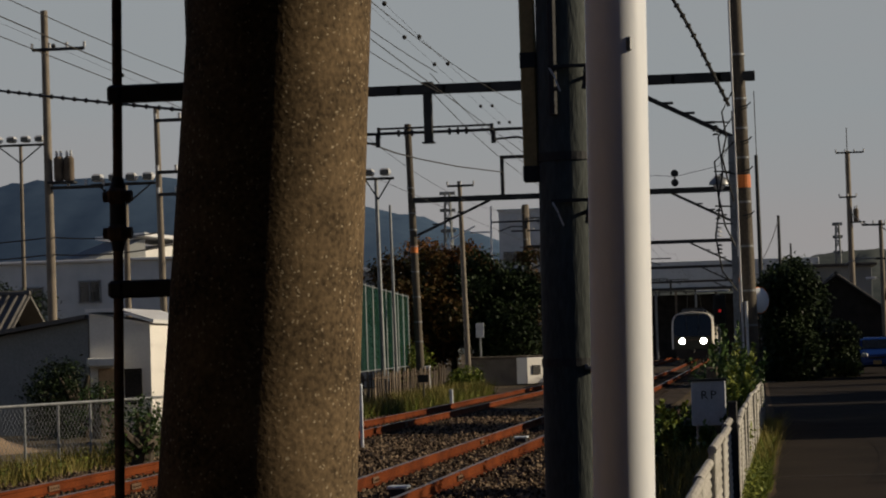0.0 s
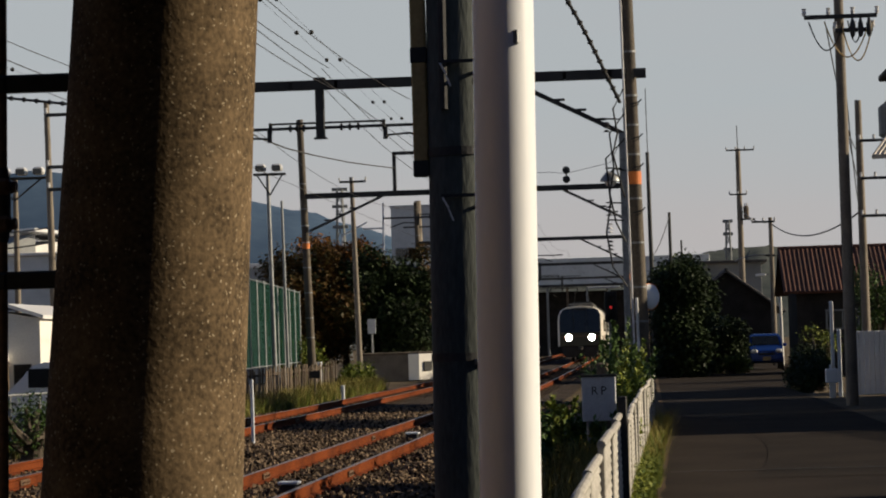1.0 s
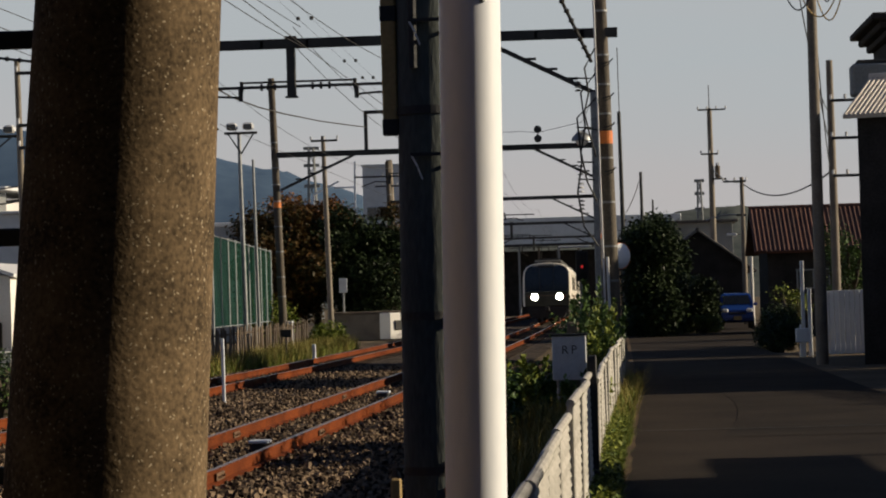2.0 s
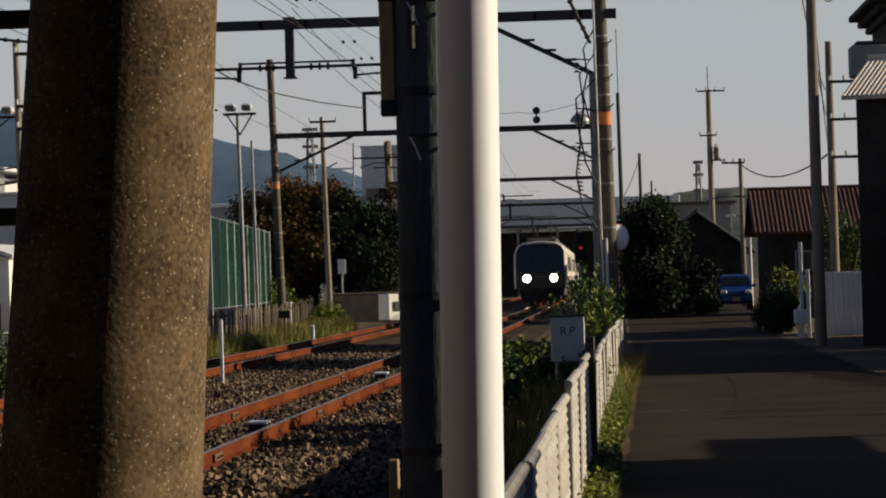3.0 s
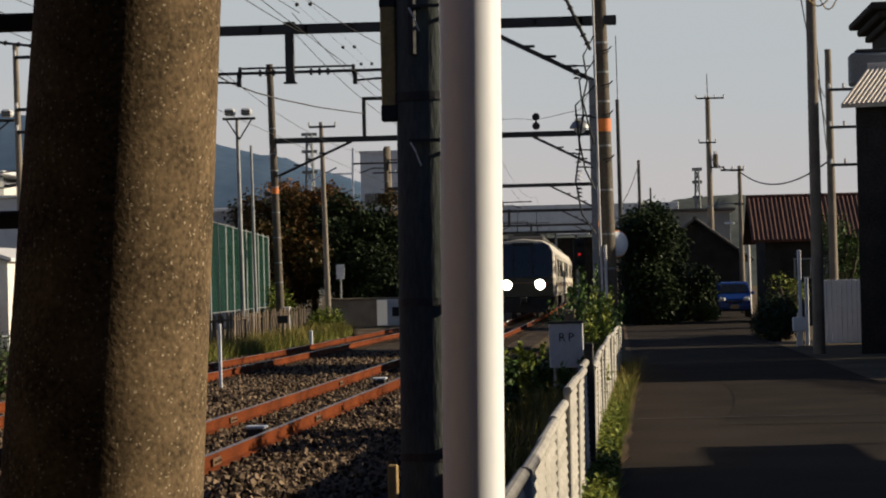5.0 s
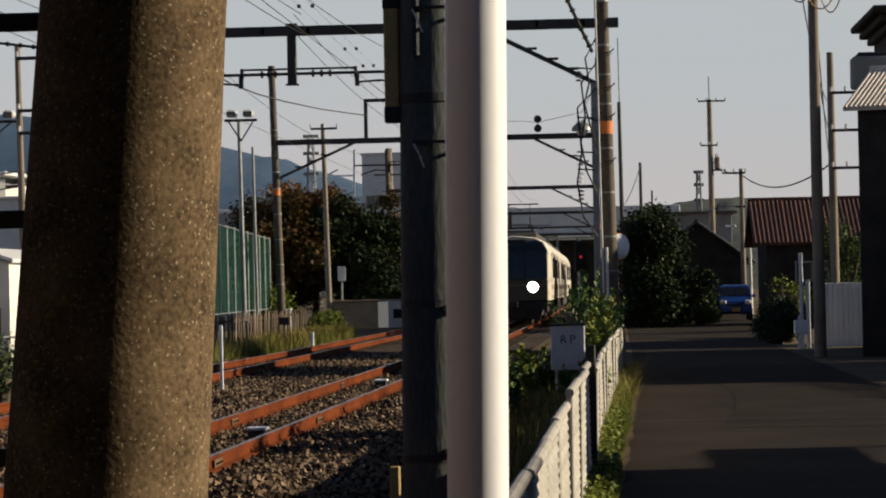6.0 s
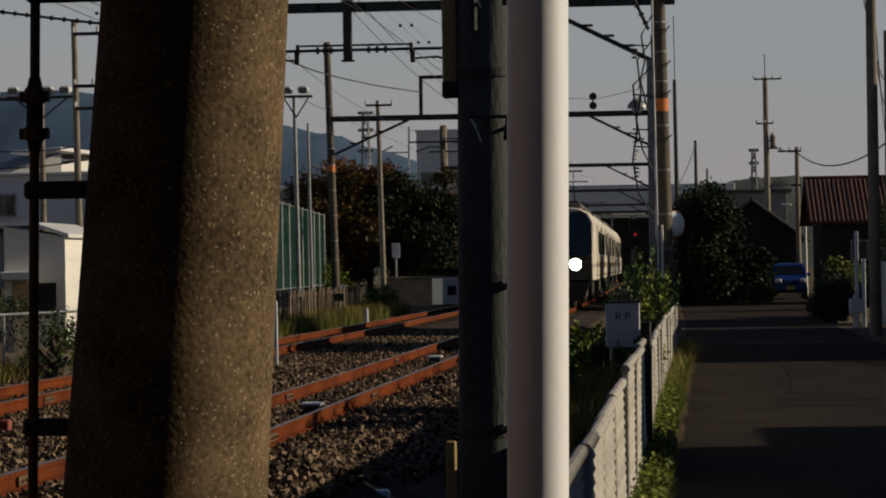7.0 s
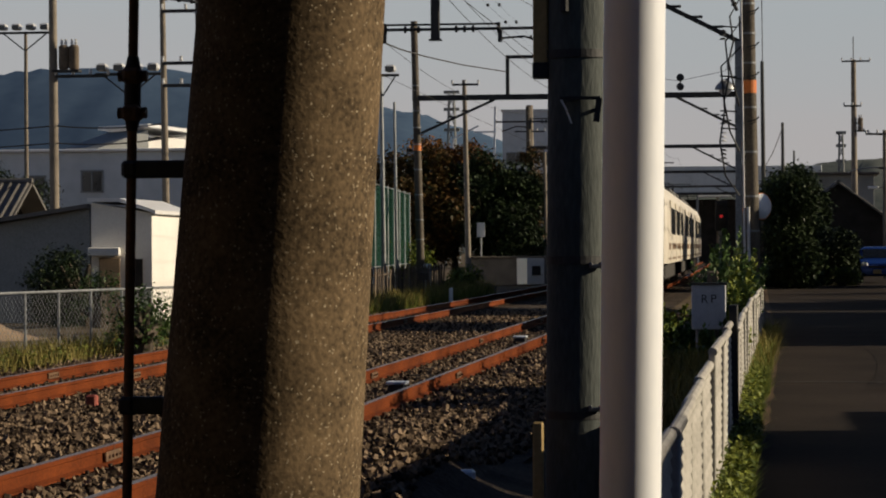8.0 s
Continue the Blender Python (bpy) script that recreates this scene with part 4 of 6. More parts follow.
    box(bm, (0, 8.4, roof_z + 0.27), (1.3, 1.4, 0.1), 0.02)
    part("pantograph", bm, DARK_STEEL, t)
    return t


TRAIN = train()
TRAIN_SPOTS = ((0, 184.0), (1, 171.0), (2, 157.8), (3, 144.6), (3.5, 138.0), (4.5, 124.8), (5.5, 111.6), (6.5, 98.4), (7.25, 88.5), (8, 78.6))


# ---------- signal, sign, crossing hardware ----------
def sign_rp():
    t = thing("marker_sign", -0.43, 34, -0.17, "grey enamel trackside marker board lettered RP", "sign")
    bm = bmesh.new()
    rod(bm, (-0.14, 0.03, 0), (-0.14, 0.03, 1.2), 0.03)
    part("post", bm, GALVANISED, t, smooth=True)
    bm = bmesh.new()
    box(bm, (0, 0, 0.985), (0.44, 0.05, 0.57), 0.012)
    board = part("board", bm, SIGN, t)
    bm = bmesh.new()
    box(bm, (0, 0, 1.285), (0.47, 0.1, 0.03), 0.006)
    part("cap", bm, DARK_STEEL, t)
    for text, x in (("R", -0.055), ("P", 0.06)):
        curve = bpy.data.curves.new("letter", "FONT")
        curve.body, curve.size, curve.extrude, curve.align_x = text, 0.155, 0.002, "CENTER"
        curve.materials.append(INK)
        ob = new("letter", curve)
        ob.parent = board
        ob.matrix_basis = pose(x, -0.028, 1.04, 90, 0, 0)
    bm = bmesh.new()
    box(bm, (0.02, 0.3, 0.7), (0.16, 0.14, 1.45), 0.02)
    s = thing("relay_post", -0.42, 36, -0.17, "short dark relay post behind the board", "post")
    part("body", bm, KERB, s)


sign_rp()


def rail_signal():
    t = thing("railway_signal", -0.77, 104, -0.17, "black railway signal head showing a red light", "railway signal")
    bm = bmesh.new()
    rod(bm, (0, 0, 0), (0, 0, 3.6), 0.06)
    part("post", bm, GALVANISED, t, smooth=True)
    bm = bmesh.new()
    box(bm, (0.05, -0.12, 2.95), (0.5, 0.06, 1.2), 0.05)
    head = part("head", bm, BLACK, t)
    for z, m in ((3.28, BLACK), (2.93, RED_ON), (2.6, BLACK)):
        bm = bmesh.new()
        rod(bm, (0.05, -0.15, z), (0.05, -0.165, z), 0.06, n=16)
        part("lamp", bm, m, head)
        bm = bmesh.new()
        rings(bm, [(0.05, -0.15, z + 0.02), (0.05, -0.36, z + 0.02)], 0.1, 14, caps=False)
        part("hood", bm, BLACK, head)
    bm = bmesh.new()
    box(bm, (-0.2, 0, 3.72), (1.3, 0.3, 0.08), 0.02)
    part("ladder_stage", bm, PORCELAIN, t)


rail_signal()


# ---------- poles and wires about the place ----------
def pole(name, x, y, top, r, label, arms=(), lean=0.0, material=CONCRETE, lamps=0, cans=0, can_z=7.0, category="utility pole"):
    t = thing(name, x, y, -0.17, label, category, "utility poles")
    bm = bmesh.new()
    rings(bm, [(-lean * z, 0, z) for z in (0, top * 0.5, top + 0.17)], [r * 1.15, r, r * 0.8], 14)
    part("shaft", bm, material, t, smooth=True)
    for z, x0, x1 in arms:
        bm = bmesh.new()
        ox = -lean * z
        box(bm, ((x0 + x1) / 2 + ox, -r, z + 0.17), (x1 - x0, 0.08, 0.09), 0.01)
        arm = part("crossarm", bm, DARK_STEEL, t)
        n = max(2, int((x1 - x0) / 0.45))
        for k in range(n + 1):
            bm = bmesh.new()
            u = x0 + (x1 - x0) * k / n + ox
            rings(bm, [(u, -r, z + 0.2), (u, -r, z + 0.27), (u, -r, z + 0.3), (u, -r, z + 0.36)], [0.03, 0.05, 0.035, 0.05], 8)
            part("insulator", bm, PORCELAIN, arm)
    for k in range(lamps):
        u = (k - (lamps - 1) / 2) * 0.5
        bm = bmesh.new()
        box(bm, (u, -r - 0.15, top + 0.32), (0.32, 0.36, 0.22), 0.06)
        lamp = part("floodlight", bm, PORCELAIN, t, "grey floodlight on a crossarm")
        bm = bmesh.new()
        box(bm, (u, -r - 0.35, top + 0.30), (0.26, 0.02, 0.16), 0.004)
        part("glass", bm, GLASS, lamp)
    if lamps:
        bm = bmesh.new()
        box(bm, (0, -r, top + 0.13), (0.5 * lamps, 0.08, 0.08), 0.01)
        for s in (-1, 1):
            beam(bm, (s * 0.2 * lamps, -r, top + 0.13), (0, -r, top - 0.5), 0.04, 0.04)
        part("lamp_arm", bm, DARK_STEEL, t)
    for k in range(cans):
        bm = bmesh.new()
        cx = 0.32 + 0.3 * k
        rings(bm, [(cx, -0.1, can_z + u) for u in (0, 0.05, 0.66, 0.72)], [0.11, 0.15, 0.15, 0.09], 16)
        can = part("transformer", bm, KERB, t, "pale transformer can", smooth=True)
        for s in (-0.06, 0.06):
            bm = bmesh.new()
            rings(bm, [(cx + s, -0.1, can_z + u) for u in (0.72, 0.79, 0.82, 0.88)], [0.03, 0.05, 0.03, 0.04], 8)
            part("bushing", bm, PORCELAIN, can)
    if cans:
        bm = bmesh.new()
        box(bm, (0.4, -0.1, can_z - 0.04), (0.8, 0.4, 0.07), 0.01)
        part("shelf", bm, DARK_STEEL, t)
    return t


pole("utility_pole", -19.74, 75, 11.8, 0.13, "tall concrete utility pole with two transformer cans and crossarms", ((10.65, -0.35, 1.2), (6.62, 0.1, 1.65)), 0.003, cans=2, can_z=6.98)
pole("floodlight_pole", -24.68, 90, 9.2, 0.075, "slim pole carrying a row of floodlights on a braced arm", lamps=4, category="light pole")
pole("utility_pole", -15.33, 70, 8.35, 0.095, "concrete utility pole with steel arms to one side", ((8.0, 0.0, 1.3), (6.6, 0.0, 1.5), (6.0, 0.0, 1.5)), 0.012)
pole("floodlight_pole", -17.5, 75, 6.7, 0.09, "slim steel pole with a bank of floodlights", lamps=4, category="light pole")
pole("signal_pole", -11.26, 110, 8.6, 0.11, "concrete pole with one short crossarm", ((8.4, -0.5, 0.6),), 0.017)
pole("floodlight_pole", -10.79, 80, 6.9, 0.07, "slim steel mast with a pair of floodlights on a braced head", lamps=2, category="light pole", material=GALVANISED, lean=0.01)
pole("slim_pole", -10.52, 81, 6.1, 0.05, "slim grey pole beside the floodlight mast", lean=0.01, material=GALVANISED)
pole("utility_pole", -12.5, 160, 10.2, 0.25, "thick concrete pole behind the trees", ((9.2, -1.3, 0.5), (8.6, -0.9, 0.9)), 0.01)
pole("utility_pole", -9.3, 128, 6.2, 0.1, "concrete pole at the platform's end", (), 0.012)
pole("utility_pole", 6.43, 150, 12.0, 0.17, "utility pole with crossarms, a rod on top and a transformer", ((11.9, -0.65, 0.9), (9.4, -0.55, 0.4)), 0.003, cans=1, can_z=8.2)
pole("radio_mast", 1.1, 120, 9.9, 0.10, "tall dark steel radio mast", (), 0.006, DARK_STEEL, category="mast")
pole("street_pole", 2.13, 130, 7.6, 0.09, "short dark street pole with a stay arm", (), 0.004, DARK_STEEL)
pole("street_pole", 2.75, 135, 6.4, 0.06, "thin dark street pole", (), 0.0, DARK_STEEL)
pole("utility_pole", 6.93, 128, 7.1, 0.12, "dark utility pole beside the lane", ((6.9, -0.9, 0.2),), 0.004)
# Plaster white here stands for the lit edge beside the dark pole.
pole("street_pole", 7.15, 126, 5.3, 0.07, "pale street pole, its colour standing for a lit edge", (), 0.004, PLASTER)
pole("utility_pole", 4.68, 57, 11.2, 0.115, "tall concrete utility pole with crossarms beside the lane", ((8.3, -0.75, 0.8), (8.0, -0.1, 0.7)), 0.0)
pole("utility_pole", 7.5, 85, 8.9, 0.13, "utility pole with several side arms behind the white fence", ((7.6, 0.0, 0.9), (6.4, 0.0, 0.9), (5.2, 0.0, 0.9)), 0.002)
bar("antenna_rod", (1.06, 120, 9.8), (1.04, 120, 12.8), 0.02, DARK_STEEL)
bpy.data.objects["antenna_rod"]["label"], bpy.data.objects["antenna_rod"]["category"] = "thin antenna rod on top of the mast", "antenna"
bar("lightning_rod", (6.39, 150, 11.9), (6.38, 150, 13.3), 0.025, DARK_STEEL)
bpy.data.objects["lightning_rod"]["label"], bpy.data.objects["lightning_rod"]["category"] = "thin rod on top of the utility pole", "rod"
wire("service_cable", sag((6.43, 150, 8.6), (6.93, 128, 6.9), 0.3), 0.03, "service cable between two poles", group="lane cables")
wire("service_cable", sag((6.93, 128, 6.8), (7.5, 85, 5.4), 0.7), 0.03, "service cable between two poles", group="lane cables")
wire("service_cable", sag((2.13, 130, 7.5), (1.15, 120, 5.2), 0.2), 0.02, "slack stay wire from a street pole", group="lane cables")
for k in range(3):
    wire("drop_cable", sag((4.4 + 0.15 * k, 57, 8.1), (7.4, 85, 7.3 - 0.9 * k), 0.5), 0.015, "thin drop cable between two poles", group="lane cables")
for k in range(2):
    wire("service_cable", sag((-32, 84, 5.6 - 0.5 * k), (-19.7, 75, 5.2 - 0.5 * k), 0.2), 0.02, "dark service cable strung between poles", group="yard cables")
    wire("service_cable", sag((-19.7, 75, 5.2 - 0.5 * k), (-15.3, 70, 5.0 - 0.4 * k), 0.1), 0.02, "dark service cable strung between poles", group="yard cables")


def pole_jumpers():
    for k, (x0, x1, drop) in enumerate(((4.02, 4.75, 0.75), (4.35, 5.3, 0.95), (4.85, 5.15, 0.55), (4.7, 5.38, 1.05))):
        wire("jumper_loop", sag((x0, 56.85, 8.2), (x1, 56.85, 8.15), drop * 0.8, 12), 0.016, "slack insulated jumper looping below the crossarm", material=YELLOW if k % 2 else BLACK, group="pole jumpers")
    for x in (4.95, 5.12, 5.3):
        t = thing("fuse_switch", x, 56.85, 8.26, "dark hanging fuse switch under the crossarm", "fuse switch", "fuse switches on the pole")
        bm = bmesh.new()
        rings(bm, [(0, 0, 0), (0, 0, -0.1), (0, 0, -0.14), (0, 0, -0.36), (0, 0, -0.42)], [0.02, 0.045, 0.06, 0.055, 0.02], 10)
        part("body", bm, DARK_STEEL, t, smooth=True)


pole_jumpers()


def pulley_pair():
    t = thing("tension_pulley", -1.77, 80, 6.54, "pair of dark round pulleys hung on the line", "pulley")
    for z in (0.14, -0.14):
        bm = bmesh.new()
        rings(bm, [(0, -0.03, z), (0, -0.02, z), (0, 0.02, z), (0, 0.03, z)], [0.06, 0.115, 0.115, 0.06], 20)
        part("wheel", bm, DARK_STEEL, t, smooth=True)
    bm = bmesh.new()
    box(bm, (0, 0.045, 0), (0.04, 0.02, 0.4), 0.004)
    part("strap", bm, DARK_STEEL, t)
    wire("tension_line", [(-3.6, 94, 7.5), (-2.41, 85, 6.95), (-1.77, 80, 6.58), (-0.38, 70, 6.2), (0.1, 54.2, 5.9)], 0.008, "thin tension line running to the mast")


pulley_pair()


def street_light():
    t = thing("street_light", 6.6, 128, 4.35, "white street light on a short arm", "street light")
    bm = bmesh.new()
    box(bm, (-0.25, -0.1, 0), (0.5, 0.18, 0.12), 0.03)
    part("cover", bm, TUBE_ON, t)
    bm = bmesh.new()
    rod(bm, (0, -0.05, 0), (0.3, 0, 0), 0.025)
    part("arm", bm, GALVANISED, t)
    t = thing("street_light", 6.05, 128, 5.2, "arched street lamp reaching over the lane", "street light")
    bm = bmesh.new()
    rings(bm, [(-0.9, 0, -0.15), (-0.6, 0, 0.0), (0, 0, 0.1), (0.6, 0, 0.1)], 0.03, 8)
    part("arm", bm, GALVANISED, t)
    bm = bmesh.new()
    box(bm, (0.8, 0, 0.08), (0.5, 0.2, 0.1), 0.03)
    part("cover", bm, DARK_STEEL, t)


street_light()


# ---------- vegetation ----------
def tree(name, x, y, base, centres, label, leaf, size, n, category="tree", group=""):
    t = thing(name, x, y, base, label, category, group)
    o = np.array([x, y, base])
    top = max(c[2] for c in centres) - base
    bm = bmesh.new()
    rings(bm, [(0, 0, 0), (0.05, 0, top * 0.3), (0.0, 0.05, top * 0.6), (0.1, 0, top * 0.9)], [0.2, 0.16, 0.11, 0.04], 10)
    for c in centres:
        p = Vector((c[0], c[1], c[2])) - Vector(o)
        rings(bm, [(0.02, 0, min(top * 0.35, max(0.2, p.z * 0.5))), p * 0.6 + Vector((0, 0, 0.25 * top * 0.3)), p], [0.09, 0.06, 0.02], 6)
    part("trunk", bm, BARK, t)
    r = np.random.default_rng(len(centres) * 13 + int(abs(x) * 10))
    v, f = leaf_data(crown_points(centres, n, r) - o, size, r)
    raw("crown", v.tolist(), f.tolist(), leaf, parent=t, kind="stuff")


def clumps(x0, x1, y0, y1, z0, z1, r, n, seed):
    g = np.random.default_rng(seed)
    return [(g.uniform(x0, x1), g.uniform(y0, y1), g.uniform(z0, z1), r * g.uniform(0.7, 1.2), g.uniform(0.7, 1.0)) for _ in range(n)]


# the dark tree group behind the platform
tree("tree", -15.2, 127, -0.17, clumps(-16.7, -13.4, 125, 129, 1.0, 5.6, 1.1, 26, 1) + [(-17.0, 126, 3.4, 0.8, 0.8), (-14.6, 126, 5.9, 0.9, 0.7)], "broad dark tree with mixed green and warm brown leaves", LEAF_WARM, 0.22, 900)
tree("tree", -11.6, 128, -0.17, clumps(-13.6, -10.2, 126, 130, 0.9, 5.2, 1.1, 26, 2) + [(-12.4, 127, 5.8, 0.8, 0.7)], "broad dark green tree beside the platform", LEAF_DARK, 0.22, 900)
tree("tree", -10.4, 134, -0.17, clumps(-11.8, -9.6, 132, 136, 1.5, 5.6, 1.0, 18, 3) + [(-10.4, 133, 6.1, 0.7, 0.7)], "dark tree with mixed green and warm brown leaves by the platform", LEAF_WARM, 0.22, 900)
tree("shrub", -13.3, 104, -0.17, clumps(-13.9, -12.5, 103, 106, 0.3, 1.5, 0.55, 12, 4), "bright green shrub below the trees", WEED, 0.13, 1300, "shrub")
tree("shrub", -10.4, 98, -0.17, clumps(-11.2, -9.7, 96, 100, 0.1, 0.7, 0.45, 10, 5), "low green shrub on the bank", WEED, 0.12, 1300, "shrub")
tree("tree", -14.0, 130, -0.17, clumps(-15.6, -12.3, 128, 131, 5.5, 6.6, 0.65, 16, 21), "treetop behind the dark trees, warm sunlight put into its leaf colour", LEAF_SUNLIT, 0.2, 800)
# hedge and trees along the lane
tree("tree", 1.8, 101.5, -0.17, clumps(1.4, 2.45, 98, 105, 0.3, 3.95, 0.75, 60, 6), "tall black-green clipped tree at the lane's edge", LEAF_DARK, 0.17, 1600)
# Hidden tree row, added to keep sun off the passing train.
tree("tree", 2.9, 122, -0.17, clumps(1.9, 3.2, 112, 136, 0.8, 4.3, 0.85, 60, 61), "hidden dark tree row added to shade the train's side", LEAF_DARK, 0.2, 1300)
tree("hedge", 3.6, 108, -0.17, clumps(2.6, 4.2, 106, 110, 0.2, 2.1, 0.55, 30, 7) + [(4.4, 107, 1.7, 0.45, 1.0), (4.4, 107, 1.0, 0.45, 1.0), (4.4, 107, 0.4, 0.45, 1.0)], "dark hedge with a lit leafy top", LEAF_DARK, 0.15, 1500, "hedge")
tree("shrub", 3.9, 105, -0.17, clumps(3.6, 4.5, 104.4, 105.4, 0.1, 0.6, 0.3, 10, 71), "bright green shrub at the hedge's foot", WEED, 0.1, 1600, "shrub")
tree("hedge", 4.9, 75, -0.17, clumps(4.55, 5.35, 72, 78, 0.1, 1.0, 0.36, 30, 8), "rounded dark hedge beside the lane", LEAF_DARK, 0.09, 2600, "hedge")
tree("shrub", 5.5, 78, -0.17, clumps(5.2, 5.9, 77, 80, 0.8, 1.5, 0.3, 6, 9), "light green shrub above the hedge", WEED, 0.09, 1600, "shrub")
tree("shrub", 8.1, 88, -0.17, clumps(7.6, 8.6, 87, 90, 0.4, 3.4, 0.5, 18, 10), "green shrub between the houses", LEAF, 0.12, 1200, "shrub")
# left yard
tree("shrub", -15.1, 60, -0.17, clumps(-15.95, -15.2, 59.0, 60.6, 0.1, 1.5, 0.45, 30, 11), "dark rounded garden shrub in front of the hut", LEAF_DARK, 0.09, 1300, "shrub")
tree("shrub", -14.4, 58.5, -0.17, clumps(-14.9, -14.2, 58, 59, 0.2, 0.9, 0.35, 6, 12), "leafy green shrub by the hut", LEAF, 0.09, 1300, "shrub")
tree("tree", -24.8, 88, -0.17, clumps(-26.4, -23.6, 86, 90, 1.8, 4.0, 0.8, 14, 13), "dark garden tree in front of the white building", LEAF_DARK, 0.13, 800)
tree("tree", -29.5, 95, -0.17, clumps(-31, -28.2, 93, 97, 1.8, 5.4, 0.8, 14, 14), "dark slim garden tree", LEAF_DARK, 0.13, 700)
tree("shrub", -9.55, 41.5, -0.17, clumps(-9.9, -9.2, 40.3, 42.8, 0.1, 0.85, 0.32, 12, 15), "vine-covered weeds climbing the wire fence", LEAF, 0.07, 2000, "shrub")


def weeds():
    r = np.random.default_rng(31)
    def spread(n, x0, x1, y0, y1, follow=None, z=-0.17):
        y = r.uniform(y0, y1, n)
        x = r.uniform(x0, x1, n) + (np.interp(y, *follow) if follow is not None else 0)
        return np.stack([x, y, np.full(n, z)], 1)
    fence = (5, 9, 14.1, 21.3, 32.8, 49.8), (-0.40, -0.326, -0.245, -0.111, 0.05, 0.403)
    far = (-40, 27, 36, 52, 68, 89, 160), (-9.6, -8.3, -8.2, -7.9, -7.6, -7.35, -6.8)
    v, f = blade_data(np.concatenate([spread(7000, 0.02, 0.22, 11, 28, fence, -0.03), spread(12000, 0.02, 0.27, 28, 50, fence, -0.03)]), 0.15, 0.9, 0.006, r)
    raw("verge_grass", v.tolist(), f.tolist(), WEED, "green and yellowing grass along the fence foot", "grass")
    v, f = blade_data(spread(700, 0.0, 0.3, 33, 50, fence), 0.5, 0.7, 0.005, r)
    raw("tall_verge_grass", v.tolist(), f.tolist(), DRY_GRASS, "taller straw-coloured grass leaning out of the fence", "grass")
    v, f = blade_data(spread(9000, -3.0, -1.75, 58, 98, far), 0.45, 0.8, 0.009, r)
    raw("green_bank_grass", v.tolist(), f.tolist(), WEED, "lush yellow-green grass on the bank beside the far track", "grass")
    v, f = blade_data(spread(7000, -3.0, -1.75, 58, 98, far), 0.6, 0.75, 0.008, r)
    raw("bank_grass", v.tolist(), f.tolist(), DRY_GRASS, "yellow-green tall grass on the bank beside the far track", "grass")
    v, f = blade_data(np.concatenate([spread(5200, -2.9, -1.7, 28, 50, far)]), 0.42, 0.6, 0.008, r)
    raw("trackside_grass", v.tolist(), f.tolist(), DRY_GRASS, "mixed dry and green weeds beside the far track", "grass")
    p = spread(5000, -2.9, -1.75, 28, 48, far) + np.array([0, 0, 1]) * r.uniform(0, 0.42, (5000, 1)) ** 1.3
    v, f = leaf_data(p, 0.07, r)
    raw("trackside_weeds", v.tolist(), f.tolist(), WEED, "leafy green weeds beside the far track", "weeds")
    p = spread(4200, 0.0, 0.22, 9, 30, fence, -0.03) + np.array([0, 0, 1]) * r.uniform(0.0, 0.24, (4200, 1))
    v, f = leaf_data(p, 0.05, r)
    raw("verge_weeds", v.tolist(), f.tolist(), WEED, "small leafy weeds along the fence foot", "weeds")
    v, f = blade_data(spread(5200, -1.0, -0.12, 22, 33.5, fence), 0.5, 0.5, 0.008, r)
    raw("dry_trackside_grass", v.tolist(), f.tolist(), DRY_GRASS, "dry grass between fence and track", "grass")


weeds()


def tall_weed(x, y, h, seed, leafy=190):
    r = np.random.default_rng(seed)
    t = thing("tall_weed", x, y, -0.17, "tall leafy green weed growing beside the track", "weed", "tall weeds by the fence")
    stems, pts = [], []
    bm = bmesh.new()
    for k in range(4):
        a_, l_ = r.uniform(0, 6.28), r.uniform(0.06, 0.22)
        hh = h * r.uniform(0.6, 1.0)
        s = [Vector((0.12 * math.cos(a_ + k), 0.12 * math.sin(a_ + k), 0)), Vector((l_ * math.cos(a_), l_ * math.sin(a_), hh * 0.55)), Vector((1.7 * l_ * math.cos(a_), 1.7 * l_ * math.sin(a_), hh))]
        rings(bm, s, [0.012, 0.009, 0.003], 5)
        u = r.uniform(0.12, 1, leafy)
        for q in u:
            pts.append(s[0].lerp(s[1], q * 2) if q < 0.5 else s[1].lerp(s[2], q * 2 - 1))
    part("stem", bm, LEAF, t)
    v, f = leaf_data(np.array(pts) + r.normal(0, 0.025, (len(pts), 3)), 0.085, r, -0.75)
    raw("leaves", v.tolist(), f.tolist(), LEAF if seed % 3 else WEED, parent=t, kind="stuff")


g_ = np.random.default_rng(5)
for k in range(26):
    y = g_.uniform(36, 50)
    tall_weed(float(np.interp(y, (32, 52), (0.0, 0.3))) - g_.uniform(0.08, 0.62), y, g_.uniform(1.2, 1.9) + (0.4 if k % 4 == 0 else 0), 100 + k, 110)
for k in range(9):
    y = g_.uniform(35, 40)
    tall_weed(-0.75 - g_.uniform(0, 0.35), y, g_.uniform(0.6, 1.0), 200 + k, 110)
for k in range(4):
    tall_weed(-0.42 + 0.09 * k, 33.5 - 0.2 * k, 0.62 + 0.08 * k, 300 + k, 90)
# Shrub hidden behind the white post, added for its shadow on the ballast.
tree("shrub", -1.35, 29.5, -0.17, clumps(-1.5, -1.25, 27.2, 31.6, 0.1, 0.85, 0.28, 26, 41), "hidden low shrub added to cast shade on the ballast", LEAF, 0.07, 5000, "shrub")
# unseen hedge in the yard beside the lane, added to cast a ragged shadow
tree("hedge", 5.3, 39, -0.17, [(5.3 + 0.1 * math.sin(k), 34.5 + 0.45 * k, 0.15 + 0.025 * k, 0.42, 0.9) for k in range(20)], "unseen low hedge added to cast a ragged lane shadow", LEAF_DARK, 0.08, 1500, "hedge")


